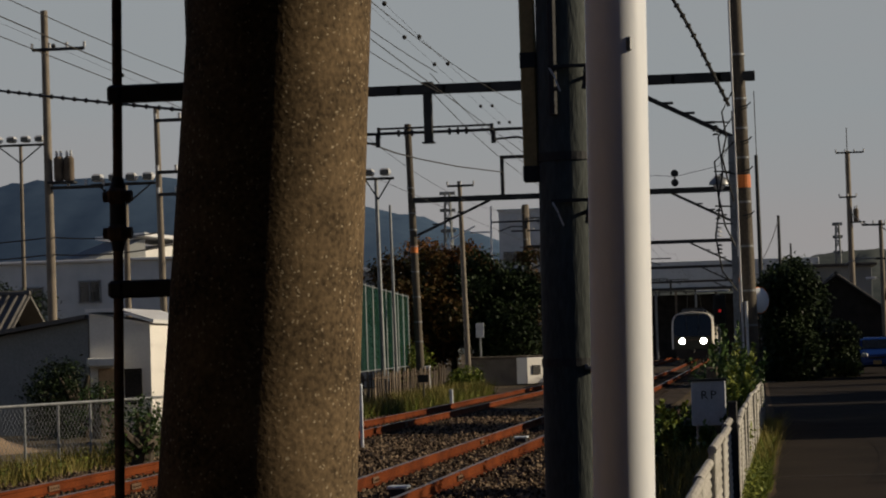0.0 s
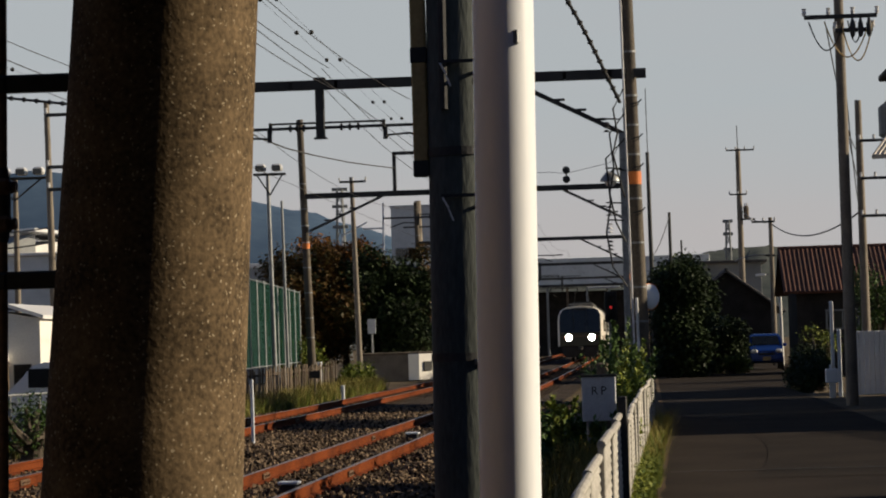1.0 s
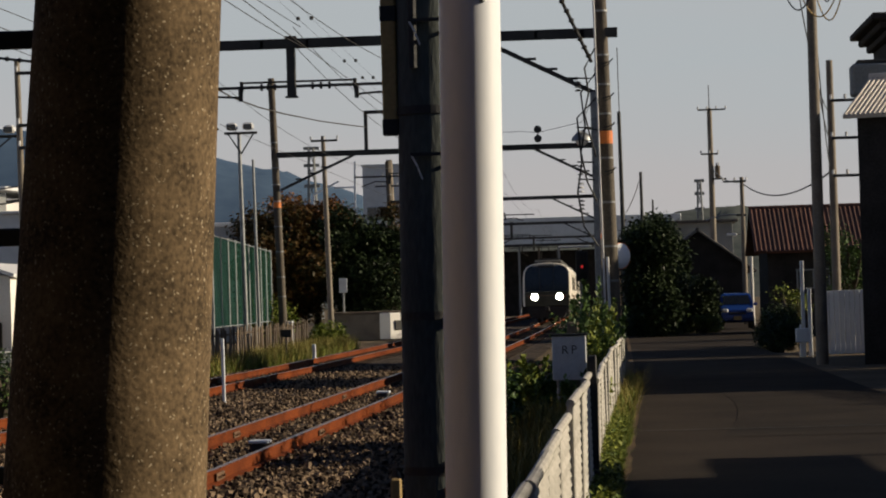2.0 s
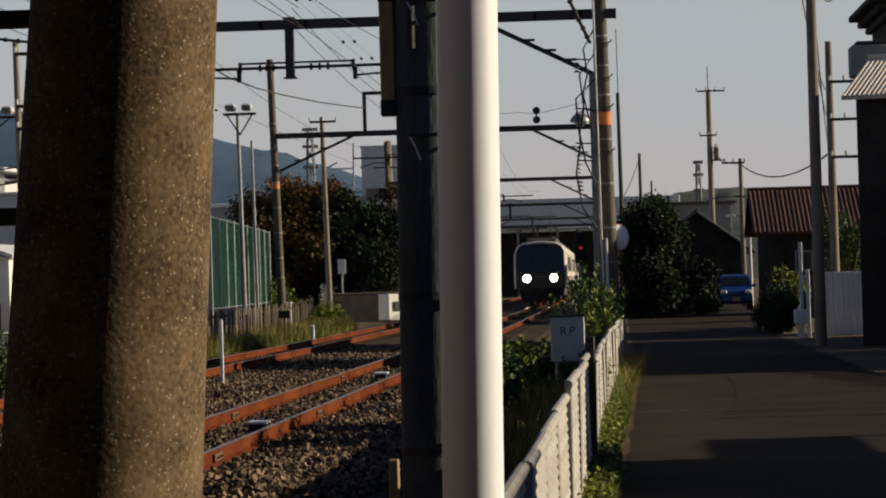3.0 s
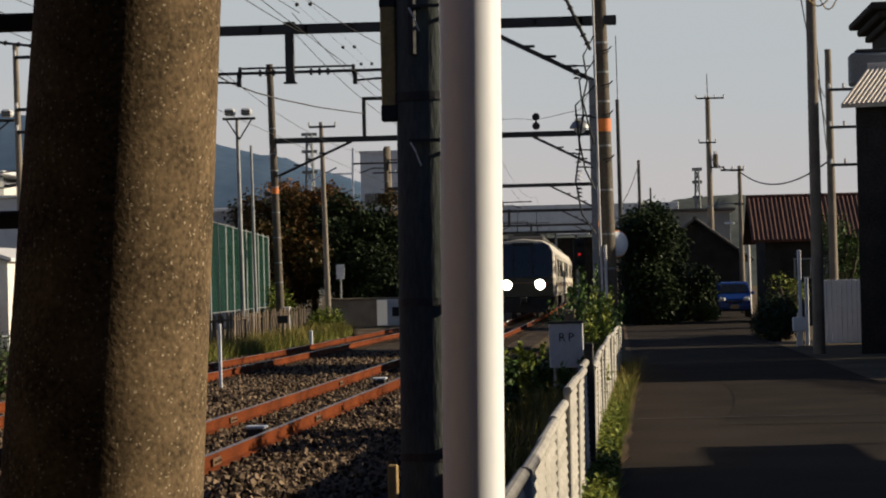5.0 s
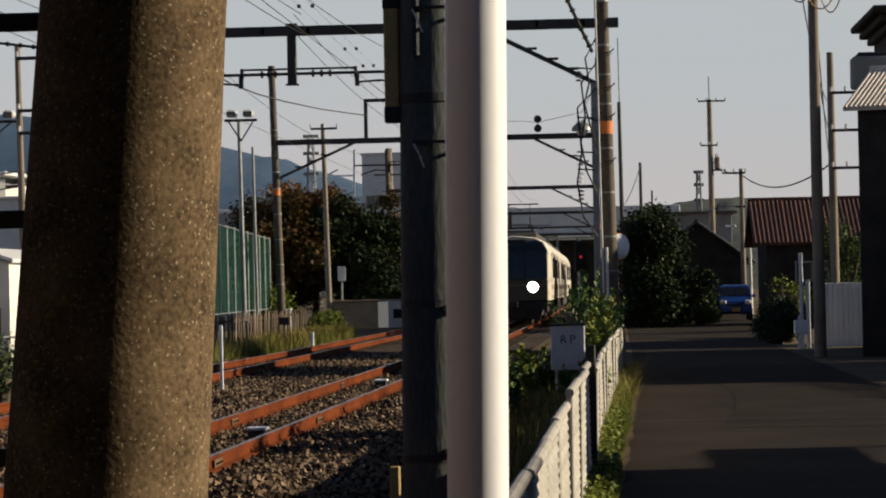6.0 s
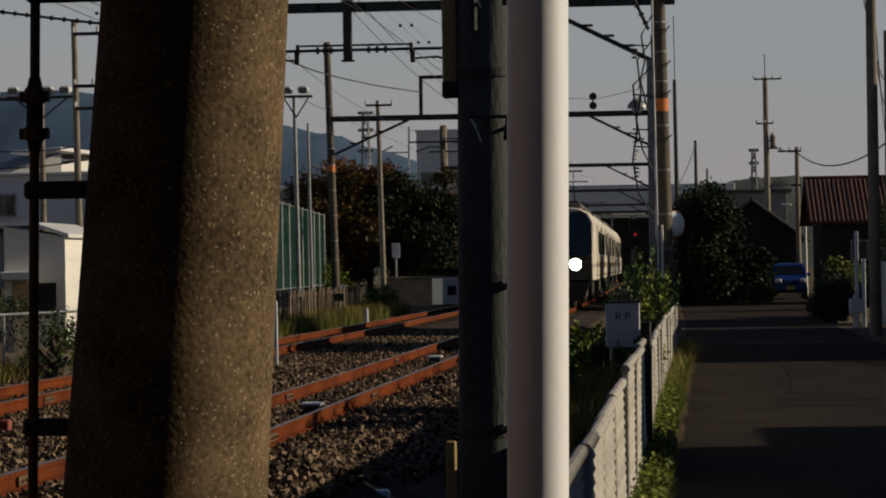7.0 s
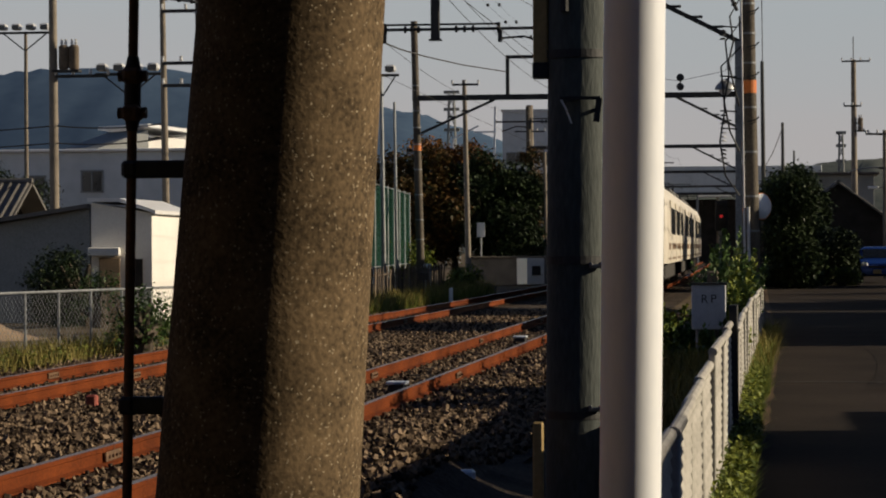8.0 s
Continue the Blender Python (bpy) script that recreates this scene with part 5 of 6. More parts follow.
# ---------- buildings and fences ----------
def window(parent, x, y, z, w, h, rz=0, frame_material=None):
    """A framed pane set 3 mm proud in a wall that faces -Y before turning by rz."""
    m = pose(x, y, z, 0, 0, rz)
    bm = bmesh.new()
    for dx, dz, sx, sz in ((0, h / 2, w + 0.1, 0.06), (0, -h / 2, w + 0.1, 0.06), (-w / 2, 0, 0.06, h), (w / 2, 0, 0.06, h), (0, 0, 0.04, h)):
        box(bm, (0, 0, 0), (sx, 0.08, sz), m=m @ Matrix.Translation((dx, -0.02, dz)))
    f = part("window", bm, frame_material or GALVANISED, parent)
    bm = bmesh.new()
    box(bm, (0, 0, 0), (w, 0.03, h), m=m)
    part("pane", bm, GLASS, f)


def hut():
    t = thing("annex_house", 0, 0, 0, "white plastered annex with a thin pale roof and a painted sunlit patch", "house")
    foot = [(-15.44, 62.0), (-14.02, 62.25), (-14.1, 66.6), (-15.9, 67.0)]
    lid = lambda x: 2.74 - 0.26 * max(0, (x + 14.75) / 0.75)
    bm = bmesh.new()
    prism(bm, [(x, y, -0.17) for x, y in foot], (0, 0, 2.8))
    for v in bm.verts:
        if v.co.z > 1:
            v.co.z = lid(v.co.x) - 0.02
    part("wall", bm, PLASTER, t)
    bm = bmesh.new()
    prism(bm, [(-15.5, 62.12, -0.17), (-16.0, 68, -0.17), (-21.5, 71, -0.17), (-21.5, 64.5, -0.17)], (0, 0, 2.77))
    for v in bm.verts:
        if v.co.z > 1:
            v.co.z = 2.6 if v.co.x > -17 else 1.75
    part("wing_wall", bm, GREY_WALL, t, "grey boarded side wing")
    bm = bmesh.new()
    prism(bm, [(-15.52, 61.9, 2.6), (-16.5, 68.2, 2.6), (-22.0, 71.2, 1.75), (-22.0, 64.2, 1.75)], (0, 0, 0.1))
    part("wing_roof", bm, ROOF_GREY, t)
    bm = bmesh.new()
    prism(bm, [(-15.5, 61.85, lid(-15.5)), (-14.75, 61.95, lid(-14.75)), (-14.75, 66.8, lid(-14.75)), (-16.0, 67.1, lid(-16))], (0, 0, 0.09))
    prism(bm, [(-14.745, 61.95, lid(-14.75)), (-13.9, 62.1, lid(-13.9)), (-13.95, 66.7, lid(-13.9)), (-14.745, 66.8, lid(-14.75))], (0, 0, 0.09))
    part("roof", bm, TUBE_ON, t, "thin pale roof slab")
    bm = bmesh.new()
    box(bm, (-15.08, 61.82, 1.55), (0.74, 0.5, 0.2), 0.02, 9)
    part("canopy", bm, PLASTER, t)
    # Sand-coloured panel: warm sunlight on the wall, put in as colour.
    bm = bmesh.new()
    box(bm, (-15.0, 62.03, 0.62), (0.5, 0.06, 1.55), 0.01, 10)
    part("door", bm, SAND, t, "warm cream panel standing for a sunlit patch of wall")
    bm = bmesh.new()
    box(bm, (-14.43, 62.14, 0.95), (0.42, 0.05, 0.85), 0.01, 10)
    part("shutter", bm, DARK_WALL, t)


hut()


def block(name, x0, x1, y0, y1, z1, wall, roof, label, windows=(), roof_over=0.3, category="building", roof_h=0.2, z0=-0.17):
    t = thing(name, (x0 + x1) / 2, (y0 + y1) / 2, z0, label, category)
    o = Vector(((x0 + x1) / 2, (y0 + y1) / 2, z0))
    bm = bmesh.new()
    box(bm, Vector(((x0 + x1) / 2, (y0 + y1) / 2, (z0 + z1) / 2)) - o, (x1 - x0, y1 - y0, z1 - z0), 0.02)
    part("wall", bm, wall, t)
    bm = bmesh.new()
    box(bm, Vector(((x0 + x1) / 2, (y0 + y1) / 2, z1 + roof_h / 2)) - o, (x1 - x0 + 2 * roof_over, y1 - y0 + 2 * roof_over, roof_h), 0.03)
    part("roof", bm, roof, t)
    for x, z, w, h in windows:
        window(t, x - o.x, y0 - 0.015 - o.y, z - o.z, w, h)
    return t


block("school_building", -31.5, -20.5, 110, 122, 5.75, BRIDGE_WALL, TUBE_ON, "large grey clad hall with a thin pale roof edge", ((-27.3, 4.5, 0.9, 0.9), (-23.6, 2.6, 2.6, 0.8), (-29.8, 4.3, 0.9, 0.9)), 0.2, roof_h=0.13)


def penthouse():
    t = thing("roof_house", -25.9, 114, 5.88, "cream roof house with a pale mono-pitch roof", "roof house", rz=48)
    bm = bmesh.new()
    prism(bm, [(-0.9, -1.5, 0), (1.6, -1.5, 0), (1.6, -1.5, 0.75), (-0.9, -1.5, 0.4)], (0, 3, 0))
    part("wall", bm, PLASTER, t)
    bm = bmesh.new()
    prism(bm, [(-1.2, -1.9, 1.0), (2.1, -1.9, 0.72), (2.1, -1.9, 0.86), (-1.2, -1.9, 1.14)], (0, 3.8, 0))
    part("roof", bm, TUBE_ON, t)
    bm = bmesh.new()
    prism(bm, [(-3.6, -1.5, 0.0), (-0.9, -1.5, 0.0), (-0.9, -1.5, 0.9)], (0, 3.0, 0))
    part("lean_to", bm, GREY_WALL, t)


penthouse()


def gable_house(name, x0, x1, y0, y1, eave, ridge, wall, roof, label, along="x", over=0.45, tiles=0, windows=()):
    """A house with a pitched roof whose ridge runs along x or y, covered with ribs."""
    t = thing(name, (x0 + x1) / 2, (y0 + y1) / 2, -0.17, label, "house")
    w, d, e, r = x1 - x0, y1 - y0, eave + 0.17, ridge + 0.17
    bm = bmesh.new()
    if along == "x":
        prism(bm, [(-w / 2, -d / 2, 0), (-w / 2, d / 2, 0), (-w / 2, d / 2, e), (-w / 2, 0, r - 0.08), (-w / 2, -d / 2, e)], (w, 0, 0))
    else:
        prism(bm, [(-w / 2, -d / 2, 0), (w / 2, -d / 2, 0), (w / 2, -d / 2, e), (0, -d / 2, r - 0.08), (-w / 2, -d / 2, e)], (0, d, 0))
    part("wall", bm, wall, t)
    for s in (-1, 1):
        span, length = (d / 2 + over, w + 2 * over) if along == "x" else (w / 2 + over, d + 2 * over)
        slope = math.atan2(r - e, (d if along == "x" else w) / 2)
        run = span / math.cos(slope)
        m = Matrix.Translation((0, 0, r)) @ Matrix.Rotation(0 if along == "x" else radians(-90), 4, "Z") @ Matrix.Rotation(0 if s < 0 else math.pi, 4, "Z")
        m = m @ Matrix.Rotation(slope, 4, "X")
        bm = bmesh.new()
        box(bm, (0, 0, 0), (length, run, 0.08), m=m @ Matrix.Translation((0, -run / 2, 0)))
        slab = part("roof", bm, roof, t)
        n = max(2, int(length / (tiles or 0.3)))
        first = None
        bm = bmesh.new()
        rings(bm, [(0, 0, 0.04), (0, -run, 0.04)], min(0.045, 0.27 * (tiles or 0.3)), 8)
        for k in range(n):
            q = m @ Matrix.Translation((-length / 2 + (k + 0.5) * length / n, 0, 0))
            if k == 0:
                first = part("roof_rib", bm, roof, slab)
                first.matrix_basis = q
            else:
                again("roof_rib", first.data, slab, q)
    bm = bmesh.new()
    p = (w / 2 + over, 0, r + 0.05) if along == "x" else (0, d / 2 + over, r + 0.05)
    rod(bm, (-p[0], -p[1], p[2]), p, 0.1)
    part("ridge_cap", bm, roof, t)
    for x, z, ww, hh in windows:
        window(t, x - (x0 + x1) / 2, -d / 2 - 0.015, z + 0.17, ww, hh)
    return t


gable_house("tiled_house", -26.5, -20.2, 70, 73.4, 2.6, 3.45, DARK_WALL, ROOF_GREY, "old house with a grey tiled roof", "x", 0.7, 0.24)
gable_house("sheet_roof_house", 6.3, 12.5, 100.5, 106, 3.3, 4.75, DARK_WALL, ROOF_RED, "dark house under a rusted ribbed sheet roof", "x", 0.5, 0.17, ((8.0, 2.0, 1.2, 0.7),))
gable_house("roadside_house", 2.6, 7.6, 139, 147, 3.0, 4.85, DARK_WALL, ROOF_GREY, "grey house with a dark pitched roof at the lane's bend", "y", 0.5, 0.4)
lane_house = gable_house("lane_house", 6.12, 12.12, 55.11, 60.11, 5.29, 6.165, DARK_WALL, ROOF_PALE, "two-storey dark house with a pale corrugated roof", "x", 0.25, 0.1)
lane_house.matrix_basis = pose(9.12, 57.61, -0.17, 0, 0, -18)
# Next three stand out of view, added to throw shadows over the lane.
block("annex_shadow_block", 8.9, 13.0, 61.0, 64.8, 4.5, DARK_WALL, ROOF_GREY, "unseen dark block added to lengthen the far lane shadow", (), 0.05)
block("wing_shadow_block", 6.1, 13.0, 43.5, 53.3, 2.5, DARK_WALL, ROOF_GREY, "unseen low block added to cast the middle lane shadow", (), 0.05)
gable_house("corner_shadow_house", 8.6, 14.0, 21.5, 24.3, 3.7, 5.2, DARK_WALL, ROOF_GREY, "unseen low house added to cast the foreground lane shadow", "y", 0.05, 0.3)


# Unseen roof slab, sized and placed only for its shadow on the lane.
def carport():
    t = thing("carport", 7.66, 24.95, -0.17, "unseen flat roof on posts added to shape the lane shadow", "carport")
    solid("roof", (0, 0, 2.5), (1.3, 3.3, 0.08), ROOF_GREY, t, 0.01)
    for x in (-0.55, 0.55):
        for y in (-1.5, 1.5):
            solid("post", (x, y, 1.23), (0.07, 0.07, 2.46), DARK_STEEL, t, 0.008)


carport()
# Unseen blocks: one shades ground by the near pole, one casts lane shadow.
block("shed", 6.4, 12.0, 1.2, 11.95, 3.3, DARK_WALL, ROOF_GREY, "unseen dark block added to shade the ground near the pole", (), 0.02)
block("shed", 6.4, 12.0, 12.0, 21.4, 2.3, DARK_WALL, ROOF_GREY, "unseen low block added to cast the near lane shadow", (), 0.02)
# Two unseen blocks, added to keep low sky light off the near poles.
block("track_side_blocker", -22, -13.5, -14, 26, 7.0, DARK_WALL, ROOF_GREY, "unseen dark block added across the tracks to block low sky light", (), 0.3)
block("rear_blocker", -16, 4.5, -13, -6.5, 7.5, DARK_WALL, ROOF_GREY, "unseen dark block added behind the camera to block sky light", (), 0.3)
block("back_house", 9.3, 14.0, 67.5, 75, 6.4, PALE_WALL, ROOF_GREY, "pale house with a flat roof behind the dark house", (), 0.3)


def tank():
    t = thing("water_tank", 6.3, 63.2, 5.2, "grey box-shaped rooftop tank on a dark stand", "water tank")
    bm = bmesh.new()
    box(bm, (0.25, 0, 1.32), (0.98, 0.7, 0.76), 0.05)
    part("casing", bm, GREY_WALL, t)
    bm = bmesh.new()
    box(bm, (0.3, 0, 1.75), (0.8, 0.6, 0.08), 0.02)
    part("lid", bm, DARK_STEEL, t)
    bm = bmesh.new()
    box(bm, (0.3, 0, 0.86), (0.8, 0.62, 0.14), 0.03)
    part("base_frame", bm, DARK_STEEL, t)
    for x in (-0.02, 0.6):
        bm = bmesh.new()
        box(bm, (x, 0, -2.25), (0.07, 0.07, 6.24), 0.006)
        part("leg", bm, DARK_STEEL, t)
    h = thing("tall_house", 7.75, 70.5, -0.17, "tall dark house whose cornice rises behind the tank", "house")
    bm = bmesh.new()
    box(bm, (0.95, 3.0, 4.3), (1.5, 5.0, 8.6), 0.03)
    part("wall", bm, DARK_WALL, h)
    for z, out in ((8.55, 0.08), (8.75, 0.28), (8.95, 0.5)):
        bm = bmesh.new()
        box(bm, (0.95, 3.0, z), (1.7 + 2 * out, 5.2 + 2 * out, 0.19), 0.04)
        part("cornice", bm, DARK_WALL, h)


tank()


def white_fence():
    t = thing("board_fence", 5.5, 66, -0.17, "white corrugated board fence beside the lane", "fence")
    bm = bmesh.new()
    for z in (0.3, 1.5):
        box(bm, (1.6, 0.06, z), (3.2, 0.05, 0.06))
    part("rail", bm, GALVANISED, t)
    bm = bmesh.new()
    box(bm, (0, 0, 0.9), (0.115, 0.03, 1.66), 0.006)
    first = part("board", bm, WHITE_PAINT, t)
    for k in range(26):
        m = pose(0.06 + 0.125 * k, 0.015 * (k % 2), 0, 0, 0, 0)
        if k == 0:
            first.matrix_basis = m
        else:
            again("board", first.data, t, m)
    bm = bmesh.new()
    box(bm, (-0.02, 0.02, 0.9), (0.09, 0.09, 1.8), 0.01)
    part("post", bm, WHITE_PAINT, t)
    for x, h, w in ((4.86, 2.3, 0.085), (5.02, 1.62, 0.09)):
        s = thing("gate_post", x, 64.5, -0.17, "white painted gate post at the lane", "post", "white gate posts")
        bm = bmesh.new()
        box(bm, (0, 0, (h + 0.17) / 2), (w, w, h + 0.17), 0.01)
        part("shaft", bm, WHITE_PAINT, s)
    s = thing("meter_box", 4.78, 64, -0.17, "small white box on a low stand", "meter box")
    bm = bmesh.new()
    box(bm, (0, 0, 0.68), (0.3, 0.18, 0.34), 0.02)
    part("case", bm, WHITE_PAINT, s)
    bm = bmesh.new()
    box(bm, (0, 0, 0.25), (0.12, 0.1, 0.52), 0.01)
    part("stand", bm, PLASTER, s)
    bm = bmesh.new()
    rod(bm, (0, 0, 0.85), (0, 0, 0.95), 0.05)
    part("knob", bm, PORCELAIN, s)


white_fence()


def net_fence():
    t = thing("net_fence", -11.5, 78, -0.17, "tall green ball-stop netting on steel posts", "net fence")
    end = Vector((-1.5, 26, 0))
    bm = bmesh.new()
    rod(bm, (0, 0, 0), (0, 0, 3.95), 0.04)
    post = part("post", bm, GALVANISED, t, smooth=True)
    bm = bmesh.new()
    box(bm, (0, 0, 0), (0.012, (end / 9).length - 0.1, 2.7))
    net = part("net_panel", bm, NET, t)
    turn = math.degrees(math.atan2(-end.x, end.y))
    for k in range(10):
        p = end * (k / 9)
        m = Matrix.Translation(p)
        if k == 0:
            post.matrix_basis = m
        else:
            again("post", post.data, t, m)
        if k < 9:
            q = end * ((k + 0.5) / 9)
            w = pose(q.x, q.y, 2.52, 0, 0, turn)
            if k == 0:
                net.matrix_basis = w
            else:
                again("net_panel", net.data, t, w)
    bm = bmesh.new()
    for z in (3.9, 1.15):
        rod(bm, (0, 0, z), end + Vector((0, 0, z)), 0.02, n=6)
    part("wire_rail", bm, GALVANISED, t)


net_fence()


def board_fence():
    t = thing("wooden_fence", -10.0, 64, -0.17, "weathered brown fence of uneven upright boards", "fence")
    end = Vector((-0.75, 32, 0))
    bm = bmesh.new()
    box(bm, (0, 0, 0.6), (0.03, 0.16, 1.2), 0.005)
    first = part("board", bm, WOOD, t)
    r = np.random.default_rng(3)
    for k in range(110):
        if k % 3 == 2 and k:
            continue
        p = end * (k / 110)
        m = pose(p.x, p.y, r.uniform(-0.1, 0.04), r.normal(0, 1.2), r.normal(0, 1.5), r.normal(1, 3))
        if k == 0:
            first.matrix_basis = m
        else:
            again("board", first.data, t, m)
    bm = bmesh.new()
    for z in (0.35, 1.0):
        beam(bm, (-0.05, 0, z), end + Vector((-0.05, 0, z)), 0.06, 0.06)
    part("rail", bm, WOOD, t)


board_fence()


def wire_fence():
    t = thing("wire_fence", -12.6, 32, -0.17, "low galvanised wire fence overgrown with weeds", "fence")
    end = Vector((3.55, 14.5, 0))
    n = 14
    for k in range(n + 1):
        p = end * (k / n)
        bm = bmesh.new()
        rod(bm, p, p + Vector((0, 0, 1.12)), 0.022, n=8)
        part("post", bm, GALVANISED, t, smooth=True)
    bm = bmesh.new()
    rod(bm, (0, 0, 1.12), end + Vector((0, 0, 1.12)), 0.024)
    part("top_rail", bm, GALVANISED, t, "galvanised top rail")
    bm = bmesh.new()
    d = end.normalized()
    for k in range(130):
        for s in (-1, 1):
            u0 = end.length * k / 130
            u1 = u0 + s * 0.95
            if 0 <= u1 <= end.length:
                p, q = d * u0 + Vector((0, 0, 0.12)), d * u1 + Vector((0, 0, 1.08))
                rings(bm, [p, q], 0.0028, 3, caps=False)
    part("mesh", bm, GALVANISED, t)


wire_fence()


def platform():
    t = thing("platform", -10.2, 122, -0.17, "low railway platform with a lit concrete end wall", "platform", kind="structure")
    bm = bmesh.new()
    box(bm, (-0.6, 40, 0.62), (3.4, 80, 1.24), 0.03)
    part("body", bm, CONCRETE, t)
    bm = bmesh.new()
    box(bm, (-0.55, 40, 1.29), (3.6, 80.2, 0.12), 0.02)
    part("edge_slab", bm, KERB, t)
    bm = bmesh.new()
    box(bm, (0.62, -0.55, 0.66), (1.0, 0.8, 1.2), 0.02, 42)
    part("steps", bm, PLASTER, t)
    # Black panel on the face stands for the shade inside a recess.
    bm = bmesh.new()
    box(bm, (0.92, -0.87, 0.7), (0.45, 0.05, 0.42), 0, 42)
    part("recess_dark", bm, BLACK, t)
    s = thing("platform_sign", -12.1, 124, 1.18, "pale sign board on a post at the platform", "sign")
    bm = bmesh.new()
    rod(bm, (0, 0, 0), (0, 0, 1.2), 0.05)
    part("post", bm, GALVANISED, s)
    bm = bmesh.new()
    box(bm, (0, -0.06, 1.25), (0.38, 0.05, 0.68), 0.01)
    part("board", bm, SIGN, s)
    bm = bmesh.new()
    box(bm, (0, 0, 0), (0.32, 0.06, 0.22), 0.01)
    k = thing("track_sign", -9.35, 78, 0.75, "small dark sign plate on a short stick", "sign")
    part("plate", bm, BLACK, k)
    bm = bmesh.new()
    rod(bm, (0, 0, -0.95), (0, 0, 0), 0.025)
    part("stick", bm, DARK_STEEL, k)
    w = thing("switch_box", -10.95, 92.6, -0.17, "white trackside cabinet beside a mast", "cabinet")
    bm = bmesh.new()
    box(bm, (0, 0, 0.6), (0.26, 0.26, 1.2), 0.03)
    part("case", bm, WHITE_PAINT, w)


platform()


def notice_board():
    t = thing("notice_board", -18.05, 66, -0.17, "narrow white notice board with a red edge on a post", "sign")
    bm = bmesh.new()
    rod(bm, (0, 0, 0), (0, 0, 1.9), 0.03)
    part("post", bm, GALVANISED, t)
    bm = bmesh.new()
    box(bm, (0.03, -0.04, 1.47), (0.1, 0.04, 0.82), 0.01)
    part("board", bm, WHITE_PAINT, t)
    bm = bmesh.new()
    box(bm, (-0.05, -0.04, 1.47), (0.06, 0.04, 0.82), 0.01)
    part("edge", bm, RED_PAINT, t)


notice_board()


def overbridge():
    t = thing("station_bridge", -9, 262, -0.17, "pale grey station bridge across the tracks", "bridge")
    bm = bmesh.new()
    box(bm, (0, 0, 8.3), (34, 4, 2.6), 0.05)
    part("gallery", bm, BRIDGE_WALL, t)
    bm = bmesh.new()
    box(bm, (0, -2.1, 6.9), (34, 0.3, 0.25))
    part("girder", bm, DARK_STEEL, t)
    for k in range(18):
        bm = bmesh.new()
        box(bm, (-16.5 + 1.95 * k, -1.9, 3.4), (0.22, 0.22, 6.8), 0.02)
        part("column", bm, GALVANISED if k % 2 else KERB, t)
    # Dark sheet behind the columns stands for the shade below the gallery.
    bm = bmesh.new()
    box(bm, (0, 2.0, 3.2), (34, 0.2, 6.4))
    part("shade_backing", bm, DARK_WALL, t)


overbridge()
block("warehouse", -19.6, -12.0, 220, 235, 12.9, BRIDGE_WALL, BRIDGE_WALL, "plain pale grey warehouse behind the trees", ((-18.5, 9, 1.5, 1.0), (-15.5, 9, 1.5, 1.0)), 0.1)
block("white_shed", -20.6, -17.6, 130, 138, 5.55, PALE_WALL, TUBE_ON, "small white shed behind the netting", (), 0.15)
block("far_house", 5.0, 9.5, 190, 200, 6.6, GREY_WALL, ROOF_GREY, "grey house far down the lane", ((6.0, 5.0, 1.2, 0.8),), 0.4)


def roof_stair():
    t = thing("steel_stair", -15.6, 165, -0.17, "white steel stair frame above the trees", "stair frame")
    bm = bmesh.new()
    beam(bm, (-0.9, 0, 9.0), (0.4, 0, 9.0), 0.1, 0.1)
    beam(bm, (0.2, 0, 0), (0.45, 0, 10.6), 0.12, 0.12)
    beam(bm, (-2.2, 0, 8.6), (-0.6, 0, 9.4), 0.1, 0.1)
    beam(bm, (-2.2, 0, 0), (-2.2, 0, 8.6), 0.1, 0.1)
    part("frame", bm, WHITE_PAINT, t)


roof_stair()


def lattice_tower(x, y, h, w):
    t = thing("lattice_tower", x, y, -0.17, "small steel lattice tower in the distance", "tower", "distant towers")
    bm = bmesh.new()
    for sx in (-1, 1):
        for sy in (-1, 1):
            beam(bm, (sx * w, sy * w, 0), (sx * w * 0.35, sy * w * 0.35, h), 0.14, 0.14)
    for k in range(10):
        u0, u1 = k / 10, (k + 1) / 10
        a_, b_ = w * (1 - 0.65 * u0), w * (1 - 0.65 * u1)
        beam(bm, (-a_, -a_, h * u0), (b_, -b_, h * u1), 0.09, 0.09)
        beam(bm, (a_, -a_, h * u0), (-b_, -b_, h * u1), 0.09, 0.09)
    part("frame", bm, GREY_WALL, t)
    for z in (0.78, 0.9, 1.0):
        bm = bmesh.new()
        box(bm, (0, 0, h * z), (w * 2.2, 0.3, 0.35))
        part("arm", bm, GREY_WALL, t)


lattice_tower(-32.5, 300, 19.5, 0.8)
lattice_tower(11.4, 300, 14.4, 0.5)


